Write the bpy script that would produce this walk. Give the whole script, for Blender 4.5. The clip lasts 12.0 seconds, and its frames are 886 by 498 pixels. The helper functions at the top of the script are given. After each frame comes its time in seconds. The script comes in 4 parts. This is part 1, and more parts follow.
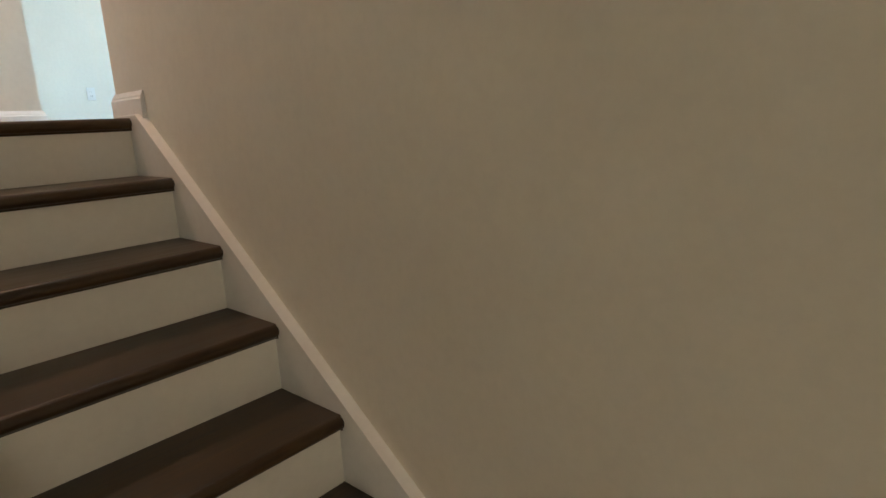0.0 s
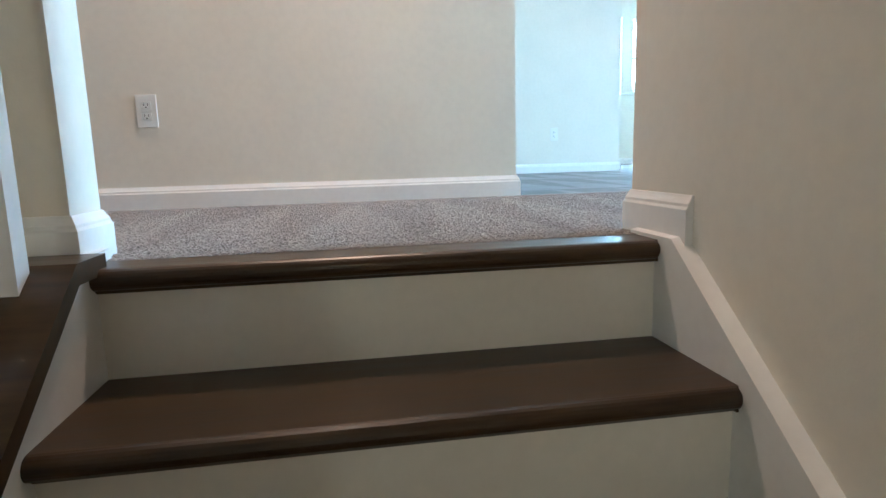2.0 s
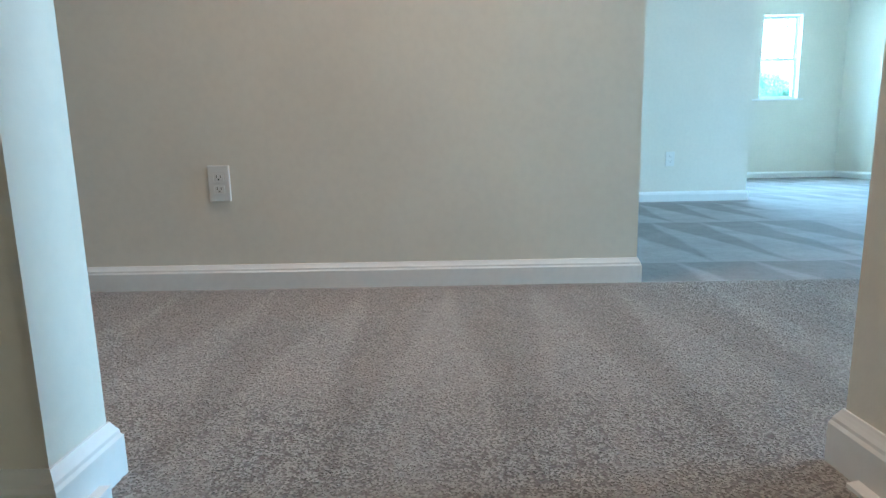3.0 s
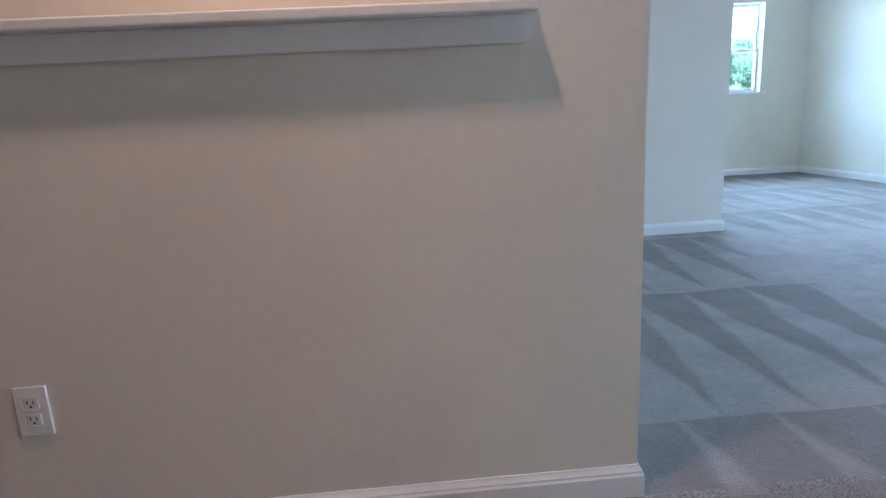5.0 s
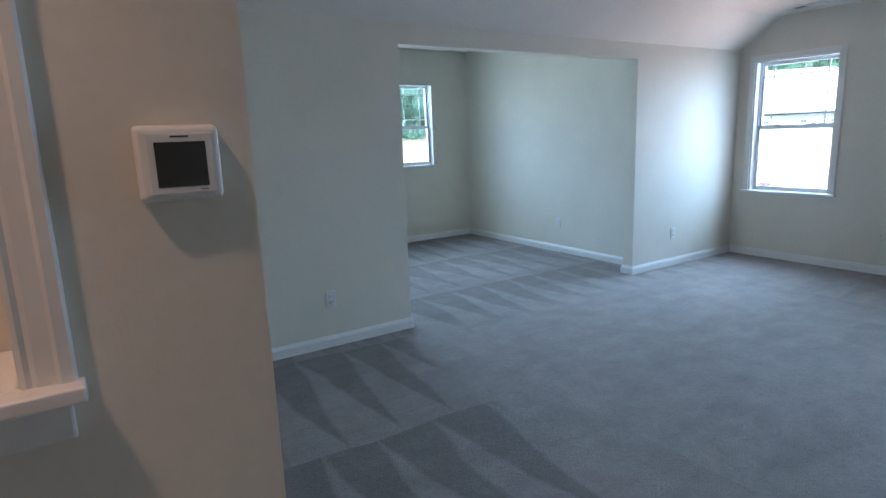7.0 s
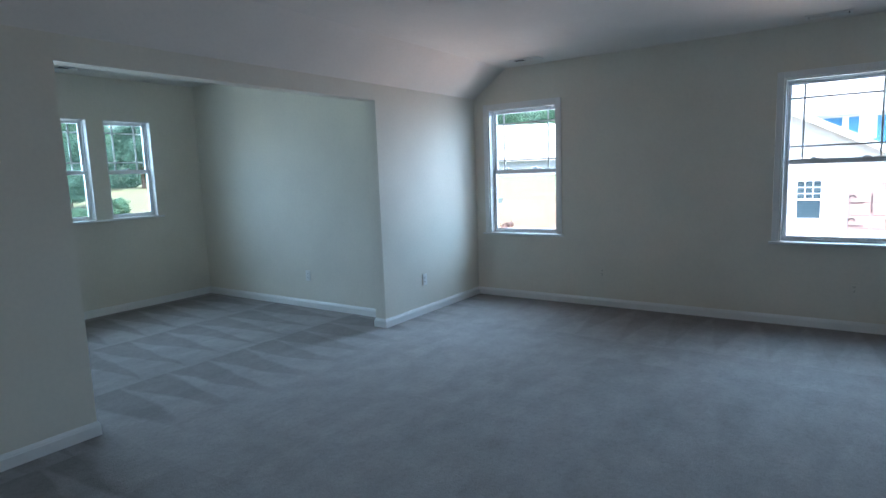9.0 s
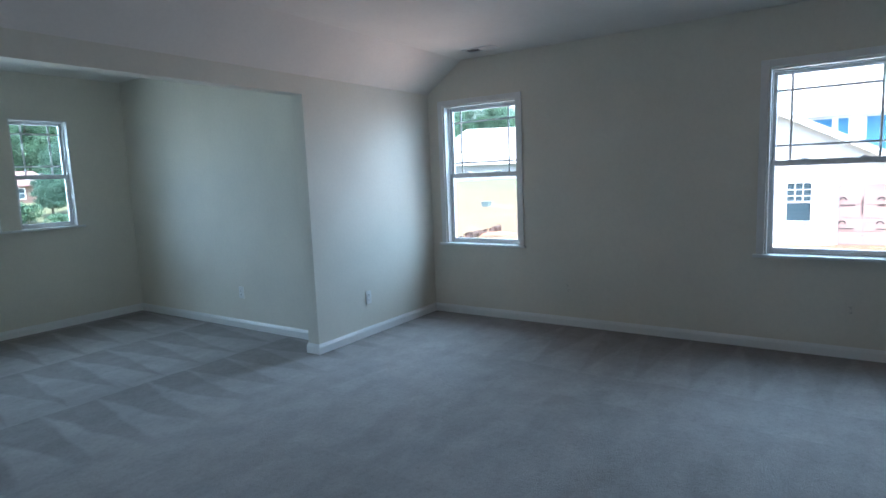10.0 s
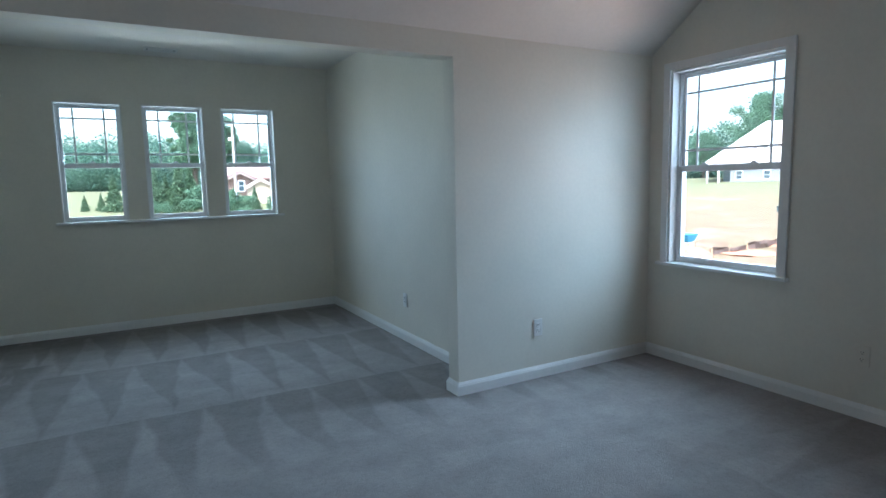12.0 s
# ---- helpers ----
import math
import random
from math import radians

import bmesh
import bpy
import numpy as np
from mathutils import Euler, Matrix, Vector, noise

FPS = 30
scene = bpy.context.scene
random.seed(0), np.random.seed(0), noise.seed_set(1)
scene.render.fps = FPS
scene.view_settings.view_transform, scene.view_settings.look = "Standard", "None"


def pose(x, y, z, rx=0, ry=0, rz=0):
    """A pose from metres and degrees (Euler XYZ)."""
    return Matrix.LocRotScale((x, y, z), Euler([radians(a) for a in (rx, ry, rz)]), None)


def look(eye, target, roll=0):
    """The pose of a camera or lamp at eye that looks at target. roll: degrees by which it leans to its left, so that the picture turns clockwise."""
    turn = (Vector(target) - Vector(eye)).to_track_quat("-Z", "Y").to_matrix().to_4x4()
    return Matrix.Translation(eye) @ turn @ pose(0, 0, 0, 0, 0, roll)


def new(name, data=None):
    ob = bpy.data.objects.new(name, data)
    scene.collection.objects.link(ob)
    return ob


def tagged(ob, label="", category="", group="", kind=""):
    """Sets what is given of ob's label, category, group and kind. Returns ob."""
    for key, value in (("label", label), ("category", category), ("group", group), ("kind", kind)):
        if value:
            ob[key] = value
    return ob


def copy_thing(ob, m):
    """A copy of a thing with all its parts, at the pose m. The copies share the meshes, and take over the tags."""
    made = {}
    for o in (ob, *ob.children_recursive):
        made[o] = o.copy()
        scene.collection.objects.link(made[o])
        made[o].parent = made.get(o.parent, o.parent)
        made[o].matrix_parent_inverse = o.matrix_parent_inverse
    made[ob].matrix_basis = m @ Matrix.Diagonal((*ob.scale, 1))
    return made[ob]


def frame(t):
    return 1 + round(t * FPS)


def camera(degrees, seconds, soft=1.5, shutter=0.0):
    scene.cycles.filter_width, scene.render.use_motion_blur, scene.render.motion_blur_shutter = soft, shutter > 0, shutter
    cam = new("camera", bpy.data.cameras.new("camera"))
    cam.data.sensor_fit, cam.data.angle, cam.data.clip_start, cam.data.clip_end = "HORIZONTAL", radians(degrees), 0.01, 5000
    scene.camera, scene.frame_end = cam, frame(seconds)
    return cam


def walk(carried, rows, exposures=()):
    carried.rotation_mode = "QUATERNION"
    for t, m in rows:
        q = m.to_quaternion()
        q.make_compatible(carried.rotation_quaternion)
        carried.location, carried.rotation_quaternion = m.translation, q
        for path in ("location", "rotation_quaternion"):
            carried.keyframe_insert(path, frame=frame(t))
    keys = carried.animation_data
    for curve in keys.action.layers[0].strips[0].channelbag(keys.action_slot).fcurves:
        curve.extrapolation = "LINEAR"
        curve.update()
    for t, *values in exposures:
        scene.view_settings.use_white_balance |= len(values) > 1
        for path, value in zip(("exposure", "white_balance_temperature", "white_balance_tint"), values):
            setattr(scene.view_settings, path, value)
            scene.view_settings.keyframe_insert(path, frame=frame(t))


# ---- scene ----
cam = camera(75.2, 12.0)
PATH = [
    (0, (-0.772, -1.979, -0.056), (0.693, -0.69, -0.493), -2.9),
    (0.5, (-0.692, -1.803, -0.087), (0.385, -0.166, -0.485), -2.9),
    (0.6, (-0.648, -1.747, -0.096), (0.332, -0.048, -0.49), -3.4),
    (1, (-0.58, -1.486, -0.089), (0.202, 0.318, -0.455), -2.6),
    (1.5, (-0.52, -1.197, 0.0), (0.028, 0.701, -0.306), -1.9),
    (2, (-0.541, -0.947, 0.157), (-0.232, 1.005, -0.154), -1.6),
    (2.5, (-0.495, -0.725, 0.318), (-0.364, 1.245, -0.003), -1.0),
    (3, (-0.51, -0.572, 0.445), (-0.521, 1.4, 0.109), -1.1),
    (3.2, (-0.496, -0.499, 0.522), (-0.562, 1.47, 0.177), -1.3),
    (4.8, (-0.454, 0.018, 0.919), (-0.419, 1.97, 0.484), -3.0),
    (5, (-0.406, 0.092, 0.938), (-0.279, 2.037, 0.491), -3.0),
    (5.5, (-0.25, 0.232, 1.097), (0.085, 2.149, 0.638), -3.3),
    (6, (-0.191, 0.396, 1.241), (0.362, 2.261, 0.778), -3.2),
    (6.5, (-0.138, 0.484, 1.386), (0.676, 2.257, 0.943), -2.6),
    (7, (-0.101, 0.466, 1.443), (0.957, 2.118, 1.055), -2.1),
    (7.5, (-0.092, 0.544, 1.439), (1.192, 2.04, 1.101), -1.8),
    (7.7, (-0.086, 0.557, 1.439), (1.27, 1.991, 1.117), -2.0),
    (9.3, (0.764, 0.742, 1.401), (2.417, 1.839, 1.148), -2.2),
    (9.5, (0.93, 0.742, 1.389), (2.59, 1.83, 1.14), -2.3),
    (10, (1.316, 0.752, 1.411), (2.959, 1.862, 1.158), -2.3),
    (10.5, (1.715, 0.815, 1.344), (3.277, 2.041, 1.102), -2.2),
    (11, (2.061, 0.9, 1.34), (3.459, 2.311, 1.103), -1.9),
    (11.5, (2.404, 0.997, 1.339), (3.603, 2.58, 1.103), -1.5),
    (12, (2.729, 1.157, 1.351), (3.702, 2.888, 1.116), -1.2),
]
walk(cam, [(t, look(eye, target, roll)) for t, eye, target, roll in PATH],
     [(0, 6.72, 5600, 4), (0.9, 7.0, 5300, 0), (1.5, 6.95, 5000, 1), (2.5, 6.68, 4650, -5), (3.2, 6.2, 4600, -8), (5, 5.7, 5000, 12), (6.5, 4.85, 5200, 12), (7.7, 4.22, 5300, 10), (9.3, 3.9, 5300, 9), (12, 3.75, 5500, 10)])

# world and sun: hazy bright day, the sun behind the house
world = bpy.data.worlds.new("world")
scene.world = world
world.use_nodes = True
wn = world.node_tree
sky = wn.nodes.new("ShaderNodeTexSky")
sky.sky_type = 'NISHITA'
sky.sun_disc = False
sky.sun_elevation = radians(58)
sky.sun_rotation = radians(215)
sky.air_density = 1.2
sky.dust_density = 4.0
sky.ozone_density = 1.0
wn.nodes["Background"].inputs["Strength"].default_value = 0.065
wn.links.new(sky.outputs[0], wn.nodes["Background"].inputs["Color"])
sun = new("sun", bpy.data.lights.new("sun", 'SUN'))
sun.data.energy = 0.8
sun.data.angle = radians(10)
sun.data.color = (1.0, 0.95, 0.88)
sun.matrix_world = look((-5.7, -8.2, 16), (0, 0, 0))

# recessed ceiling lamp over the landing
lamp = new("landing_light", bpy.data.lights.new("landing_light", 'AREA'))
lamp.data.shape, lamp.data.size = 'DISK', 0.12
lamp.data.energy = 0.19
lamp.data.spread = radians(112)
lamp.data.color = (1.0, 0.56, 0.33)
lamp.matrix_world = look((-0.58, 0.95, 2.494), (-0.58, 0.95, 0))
# warm fill lamp added in the stairwell, out of view, to light the stairs
pend = new("stairwell_fill", bpy.data.lights.new("stairwell_fill", 'POINT'))
pend.data.shadow_soft_size = 0.09
pend.data.energy = 0.50
pend.data.color = (1.0, 0.78, 0.54)
pend.location = (-2.10, -5.00, 0.10)

# lamps added outside the windows for daylight: sky light leaning down into the room from above, light off the soil
# leaning up from below
for name, at, inward, w, h, watts in (("window_light_north", (3.25, 7.51, 1.58), (0, -1), 1.98, 1.06, 3.1),
                                      ("window_light_east", (6.385, 3.59, 1.41), (-1, 0), 0.80, 1.30, 1.75),
                                      ("window_light_east", (6.385, 0.74, 1.41), (-1, 0), 0.80, 1.30, 1.75)):
    bounce = (1.0, 0.56, 0.36) if inward[0] else (0.96, 1.0, 0.86)
    lift = 0.34 if inward[0] else 0.46
    for lean, colour, share, cone in ((-0.80, (0.64, 0.86, 1.0), 0.80, 104), (-0.20, (0.66, 0.88, 1.0), 0.50, 140), (0.80, bounce, lift, 100)):
        wl = new(name, bpy.data.lights.new(name, 'AREA'))
        wl.data.shape, wl.data.size, wl.data.size_y = 'RECTANGLE', w, h
        wl.data.spread = radians(cone)
        wl.data.energy = watts * share
        wl.data.color = colour
        off = 0.5 * h * math.sin(math.atan(abs(lean))) + 0.01
        eye = (at[0] - inward[0] * off, at[1] - inward[1] * off, at[2] - lean * 0.32)
        wl.matrix_world = look(eye, (eye[0] + inward[0], eye[1] + inward[1], eye[2] + lean))
# ---- materials ----


def mat_base(name, rough=0.6, metal=0.0):
    m = bpy.data.materials.new(name)
    m.use_nodes = True
    nt = m.node_tree
    b = nt.nodes["Principled BSDF"]
    b.inputs["Roughness"].default_value = rough
    b.inputs["Metallic"].default_value = metal
    return m, nt, b


def coords(nt, scale=(1, 1, 1), obj=False):
    tc = nt.nodes.new("ShaderNodeTexCoord")
    mp = nt.nodes.new("ShaderNodeMapping")
    mp.inputs["Scale"].default_value = scale
    if obj:
        nt.links.new(tc.outputs["Object"], mp.inputs[0])
    else:
        g = nt.nodes.new("ShaderNodeNewGeometry")
        nt.links.new(g.outputs["Position"], mp.inputs[0])
    return mp.outputs[0]


def noise_tex(nt, vec, scale, detail=4.0, rough=0.55):
    n = nt.nodes.new("ShaderNodeTexNoise")
    n.inputs["Scale"].default_value = scale
    n.inputs["Detail"].default_value = detail
    n.inputs["Roughness"].default_value = rough
    nt.links.new(vec, n.inputs["Vector"])
    return n.outputs["Fac"]


def ramp(nt, fac, stops):
    r = nt.nodes.new("ShaderNodeValToRGB")
    els = r.color_ramp.elements
    while len(els) < len(stops):
        els.new(0.5)
    for e, (p, c) in zip(els, stops):
        e.position, e.color = p, (*c, 1)
    nt.links.new(fac, r.inputs[0])
    return r.outputs[0]


def mix(nt, a, b, fac, kind='MIX'):
    n = nt.nodes.new("ShaderNodeMix")
    n.data_type, n.blend_type = 'RGBA', kind
    for sock, v in ((n.inputs[0], fac), (n.inputs[6], a), (n.inputs[7], b)):
        if isinstance(v, (int, float)):
            sock.default_value = v
        elif isinstance(v, tuple):
            sock.default_value = (*v, 1)
        else:
            nt.links.new(v, sock)
    return n.outputs[2]


def bump(nt, b, height, strength, dist):
    n = nt.nodes.new("ShaderNodeBump")
    n.inputs["Strength"].default_value = strength
    n.inputs["Distance"].default_value = dist
    nt.links.new(height, n.inputs["Height"])
    nt.links.new(n.outputs[0], b.inputs["Normal"])


def math_node(nt, op, a, b=None):
    n = nt.nodes.new("ShaderNodeMath")
    n.operation = op
    for i, v in enumerate((a, b)):
        if v is None:
            continue
        if isinstance(v, (int, float)):
            n.inputs[i].default_value = v
        else:
            nt.links.new(v, n.inputs[i])
    return n.outputs[0]


def painted(name, col, rough, tone=0.04, grain=0.12, orange_peel=260.0):
    """Rolled or sprayed paint: faint tone drift, fine relief."""
    m, nt, b = mat_base(name, rough)
    v = coords(nt)
    drift = noise_tex(nt, v, 1.6, 3)
    lo = tuple(c * (1 - tone) for c in col)
    hi = tuple(min(c * (1 + tone), 0.9) for c in col)
    c = ramp(nt, drift, [(0.3, lo), (0.7, hi)])
    fine = noise_tex(nt, v, 40, 3)
    c = mix(nt, c, ramp(nt, fine, [(0.35, (0.94, 0.94, 0.94)), (0.6, (1, 1, 1))]), 0.5, 'MULTIPLY')
    nt.links.new(c, b.inputs["Base Color"])
    bump(nt, b, noise_tex(nt, v, orange_peel, 2), grain, 0.002)
    return m


def stained_wood(name, dark, light, rough):
    m, nt, b = mat_base(name, rough)
    v = coords(nt, (2.2, 26, 26))
    grain = noise_tex(nt, v, 2.4, 7, 0.6)
    c = ramp(nt, grain, [(0.25, dark), (0.5, tuple((a + d) / 2 for a, d in zip(dark, light))), (0.75, light)])
    v2 = coords(nt, (1.2, 3, 3))
    c = mix(nt, c, ramp(nt, noise_tex(nt, v2, 2.0, 3), [(0.3, (0.72, 0.72, 0.72)), (0.7, (1.1, 1.1, 1.1))]), 1.0, 'MULTIPLY')
    nt.links.new(c, b.inputs["Base Color"])
    r = ramp(nt, grain, [(0.2, (rough - 0.06,) * 3), (0.8, (rough + 0.1,) * 3)])
    nt.links.new(r, b.inputs["Roughness"])
    bump(nt, b, grain, 0.08, 0.002)
    return m


def warped_xy(nt, v):
    """Plan coordinates with a slight hand-made wobble."""
    sep = nt.nodes.new("ShaderNodeSeparateXYZ")
    warp = nt.nodes.new("ShaderNodeTexNoise")
    warp.inputs["Scale"].default_value = 1.3
    warp.inputs["Detail"].default_value = 2
    nt.links.new(v, warp.inputs["Vector"])
    off = nt.nodes.new("ShaderNodeVectorMath")
    off.operation = 'SUBTRACT'
    nt.links.new(warp.outputs["Color"], off.inputs[0])
    off.inputs[1].default_value = (0.5, 0.5, 0.5)
    add = nt.nodes.new("ShaderNodeVectorMath")
    add.operation = 'MULTIPLY_ADD'
    nt.links.new(off.outputs[0], add.inputs[0])
    add.inputs[1].default_value = (0.17, 0.12, 0)
    nt.links.new(v, add.inputs[2])
    nt.links.new(add.outputs[0], sep.inputs[0])
    return sep.outputs[0], sep.outputs[1]


def wedges(nt, x, y, width, x_off, length, y_off):
    """Rows of brushed triangles, wide at the far end of each row."""
    fy = math_node(nt, 'FRACT', math_node(nt, 'DIVIDE', math_node(nt, 'SUBTRACT', y, y_off), length))
    fx = math_node(nt, 'FRACT', math_node(nt, 'DIVIDE', math_node(nt, 'SUBTRACT', x, x_off), width))
    tri = math_node(nt, 'ABSOLUTE', math_node(nt, 'SUBTRACT', fx, 0.5))
    d = math_node(nt, 'SUBTRACT', math_node(nt, 'MULTIPLY', fy, 0.5), tri)
    return ramp_val(nt, d, -0.05, 0.05)


def carpet_mat(name, col):
    """Cut-pile carpet with brushed wedge marks left by a vacuum cleaner."""
    m, nt, b = mat_base(name, 0.95)
    b.inputs["Specular IOR Level"].default_value = 0.1
    v = coords(nt)
    x, y = warped_xy(nt, v)
    # strip beside the landing wall, the alcove with its opening, and faint marks elsewhere
    w1 = wedges(nt, x, y, 0.31, 0.07, 1.2, 0.43)
    w2 = wedges(nt, x, y, 0.33, 0.12, 1.2, 0.03)
    w3 = wedges(nt, y, x, 0.42, 0.10, 1.3, 0.72)
    m1 = ramp_val(nt, math_node(nt, 'SUBTRACT', x, math_node(nt, 'MULTIPLY', y, 0.14)), 1.30, 1.22)
    m2 = ramp_val(nt, y, 3.70, 4.15)
    m3 = math_node(nt, 'MULTIPLY', ramp_val(nt, noise_tex(nt, v, 0.9, 2), 0.40, 0.62), 0.35)
    amt = math_node(nt, 'MAXIMUM', math_node(nt, 'MULTIPLY', w1, m1), math_node(nt, 'MULTIPLY', math_node(nt, 'MULTIPLY', w2, m2), 0.8))
    amt = math_node(nt, 'MAXIMUM', amt, math_node(nt, 'MULTIPLY', w3, m3))
    # strokes drawn out from the window wall, and soft trodden patches
    w4 = wedges(nt, y, x, 0.36, 0.20, 1.15, 5.08)
    m4 = math_node(nt, 'MULTIPLY', ramp_val(nt, x, 4.75, 5.25), ramp_val(nt, y, 3.3, 2.7))
    amt = math_node(nt, 'MAXIMUM', amt, math_node(nt, 'MULTIPLY', math_node(nt, 'MULTIPLY', w4, m4), 0.55))
    tread = coords(nt, (0.8, 2.6, 1))
    amt = math_node(nt, 'MAXIMUM', amt, math_node(nt, 'MULTIPLY', ramp_val(nt, noise_tex(nt, tread, 1.1, 5, 0.6), 0.52, 0.66), 0.40))
    base = mix(nt, tuple(c * 1.07 for c in col), tuple(c * 0.76 for c in col), amt)
    tuft = nt.nodes.new("ShaderNodeTexVoronoi")
    tuft.inputs["Scale"].default_value = 190
    nt.links.new(v, tuft.inputs["Vector"])
    speck = noise_tex(nt, v, 120, 3, 0.7)
    clump = noise_tex(nt, v, 34, 4, 0.65)
    c = mix(nt, base, ramp(nt, speck, [(0.3, (0.84, 0.83, 0.825)), (0.65, (1.07, 1.07, 1.07))]), 0.6, 'MULTIPLY')
    c = mix(nt, c, ramp(nt, clump, [(0.28, (0.72, 0.72, 0.72)), (0.5, (1.0, 1.0, 1.0)), (0.75, (1.1, 1.1, 1.1))]), 0.45, 'MULTIPLY')
    c = mix(nt, c, ramp(nt, noise_tex(nt, v, 5.5, 4, 0.6), [(0.32, (0.89, 0.89, 0.89)), (0.68, (1.07, 1.07, 1.07))]), 1.0, 'MULTIPLY')
    nt.links.new(c, b.inputs["Base Color"])
    h = math_node(nt, 'ADD', math_node(nt, 'MULTIPLY', speck, 0.5), math_node(nt, 'ADD', clump, math_node(nt, 'MULTIPLY', tuft.outputs[0], -0.5)))
    bump(nt, b, h, 0.5, 0.007)
    return m


def ramp_val(nt, fac, lo, hi):
    n = nt.nodes.new("ShaderNodeMapRange")
    n.inputs[1].default_value, n.inputs[2].default_value = lo, hi
    nt.links.new(fac, n.inputs[0])
    return n.outputs[0]


def plain(name, col, rough=0.5, metal=0.0, var=0.08, scale=14.0):
    m, nt, b = mat_base(name, rough, metal)
    v = coords(nt)
    c = ramp(nt, noise_tex(nt, v, scale, 4), [(0.3, tuple(x * (1 - var) for x in col)), (0.7, tuple(min(1, x * (1 + var)) for x in col))])
    nt.links.new(c, b.inputs["Base Color"])
    return m


def glass_mat(name, tint=(0.97, 0.99, 0.985)):
    m = bpy.data.materials.new(name)
    m.use_nodes = True
    nt = m.node_tree
    nt.nodes.remove(nt.nodes["Principled BSDF"])
    out = nt.nodes["Material Output"]
    tr = nt.nodes.new("ShaderNodeBsdfTransparent")
    tr.inputs[0].default_value = (*tint, 1)
    gl = nt.nodes.new("ShaderNodeBsdfGlossy")
    gl.inputs["Roughness"].default_value = 0.01
    fr = nt.nodes.new("ShaderNodeFresnel")
    fr.inputs[0].default_value = 1.45
    mx = nt.nodes.new("ShaderNodeMixShader")
    nt.links.new(fr.outputs[0], mx.inputs[0])
    nt.links.new(tr.outputs[0], mx.inputs[1])
    nt.links.new(gl.outputs[0], mx.inputs[2])
    nt.links.new(mx.outputs[0], out.inputs[0])
    return m


WALL = painted("wall_paint_greige", (0.75, 0.715, 0.63), 0.62)
CEIL = painted("ceiling_paint", (0.73, 0.70, 0.655), 0.85, grain=0.25, orange_peel=120)
TRIM = painted("trim_paint_white", (0.80, 0.80, 0.79), 0.32, tone=0.02, grain=0.04)
# off-white riser paint, its cream tint includes the warm light on it
RISER = painted("riser_paint", (0.76, 0.73, 0.67), 0.38, tone=0.03, grain=0.06)
TREAD = stained_wood("stained_oak", (0.016, 0.009, 0.0032), (0.066, 0.036, 0.011), 0.34)
CARPET = carpet_mat("carpet_pile", (0.315, 0.295, 0.292))
VINYL = plain("window_vinyl", (0.80, 0.81, 0.82), 0.35, var=0.02)
GLASS = glass_mat("window_glass")
PLATE = plain("white_plastic", (0.78, 0.78, 0.76), 0.35, var=0.02)
SLOT = plain("dark_slot", (0.02, 0.02, 0.02), 0.6)
SCREEN = plain("dark_screen", (0.030, 0.031, 0.029), 0.22, var=0.15)
METAL_WHITE = plain("white_metal", (0.70, 0.70, 0.68), 0.4, var=0.03)

# ---- building helpers ----


def box(bm, x0, x1, y0, y1, z0, z1):
    r = bmesh.ops.create_cube(bm, size=1.0, matrix=Matrix.Translation(((x0 + x1) / 2, (y0 + y1) / 2, (z0 + z1) / 2)) @ Matrix.Diagonal((abs(x1 - x0), abs(y1 - y0), abs(z1 - z0), 1)))
    return r["verts"]


def soften(bm, width=0.003, segments=2, angle=40):
    es = [e for e in bm.edges if len(e.link_faces) == 2 and e.calc_face_angle(0) > radians(angle)]
    bmesh.ops.bevel(bm, geom=es, offset=width, segments=segments, affect='EDGES', profile=0.6)


def part(name, bm, material, parent=None, label="", smooth=False):
    bmesh.ops.recalc_face_normals(bm, faces=bm.faces)
    me = bpy.data.meshes.new(name)
    bm.to_mesh(me)
    bm.free()
    if smooth:
        for p in me.polygons:
            p.use_smooth = True
    me.materials.append(material)
    ob = new(name, me)
    if parent is not None:
        ob.parent = parent
        ob.matrix_parent_inverse = Matrix.Translation(parent.matrix_basis.translation).inverted() if parent.type == 'EMPTY' else Matrix()
    if label:
        ob["label"] = label
    return ob


def thing(name, at, label, category, group="", kind=""):
    ob = new(name)
    ob.empty_display_size = 0.1
    ob.matrix_basis = Matrix.Translation(at)
    return tagged(ob, label, category, group, kind)


def boxes_part(name, mat, boxes, parent=None, label="", bevel=0.0, segments=2):
    bm = bmesh.new()
    for b in boxes:
        box(bm, *b)
    if bevel:
        soften(bm, bevel, segments)
    return part(name, bm, mat, parent, label)


def prism(bm, poly, axis, a, b):
    """Extrude a 2D polygon along an axis from a to b. axis x: (y, z); y: (x, z); z: (x, y)."""
    def at(p, c):
        return {'x': (c, p[0], p[1]), 'y': (p[0], c, p[1]), 'z': (p[0], p[1], c)}[axis]
    va = [bm.verts.new(at(p, a)) for p in poly]
    vb = [bm.verts.new(at(p, b)) for p in poly]
    n = len(poly)
    bm.faces.new(va)
    bm.faces.new(vb[::-1])
    for i in range(n):
        bm.faces.new((va[i], vb[i], vb[(i + 1) % n], va[(i + 1) % n]))


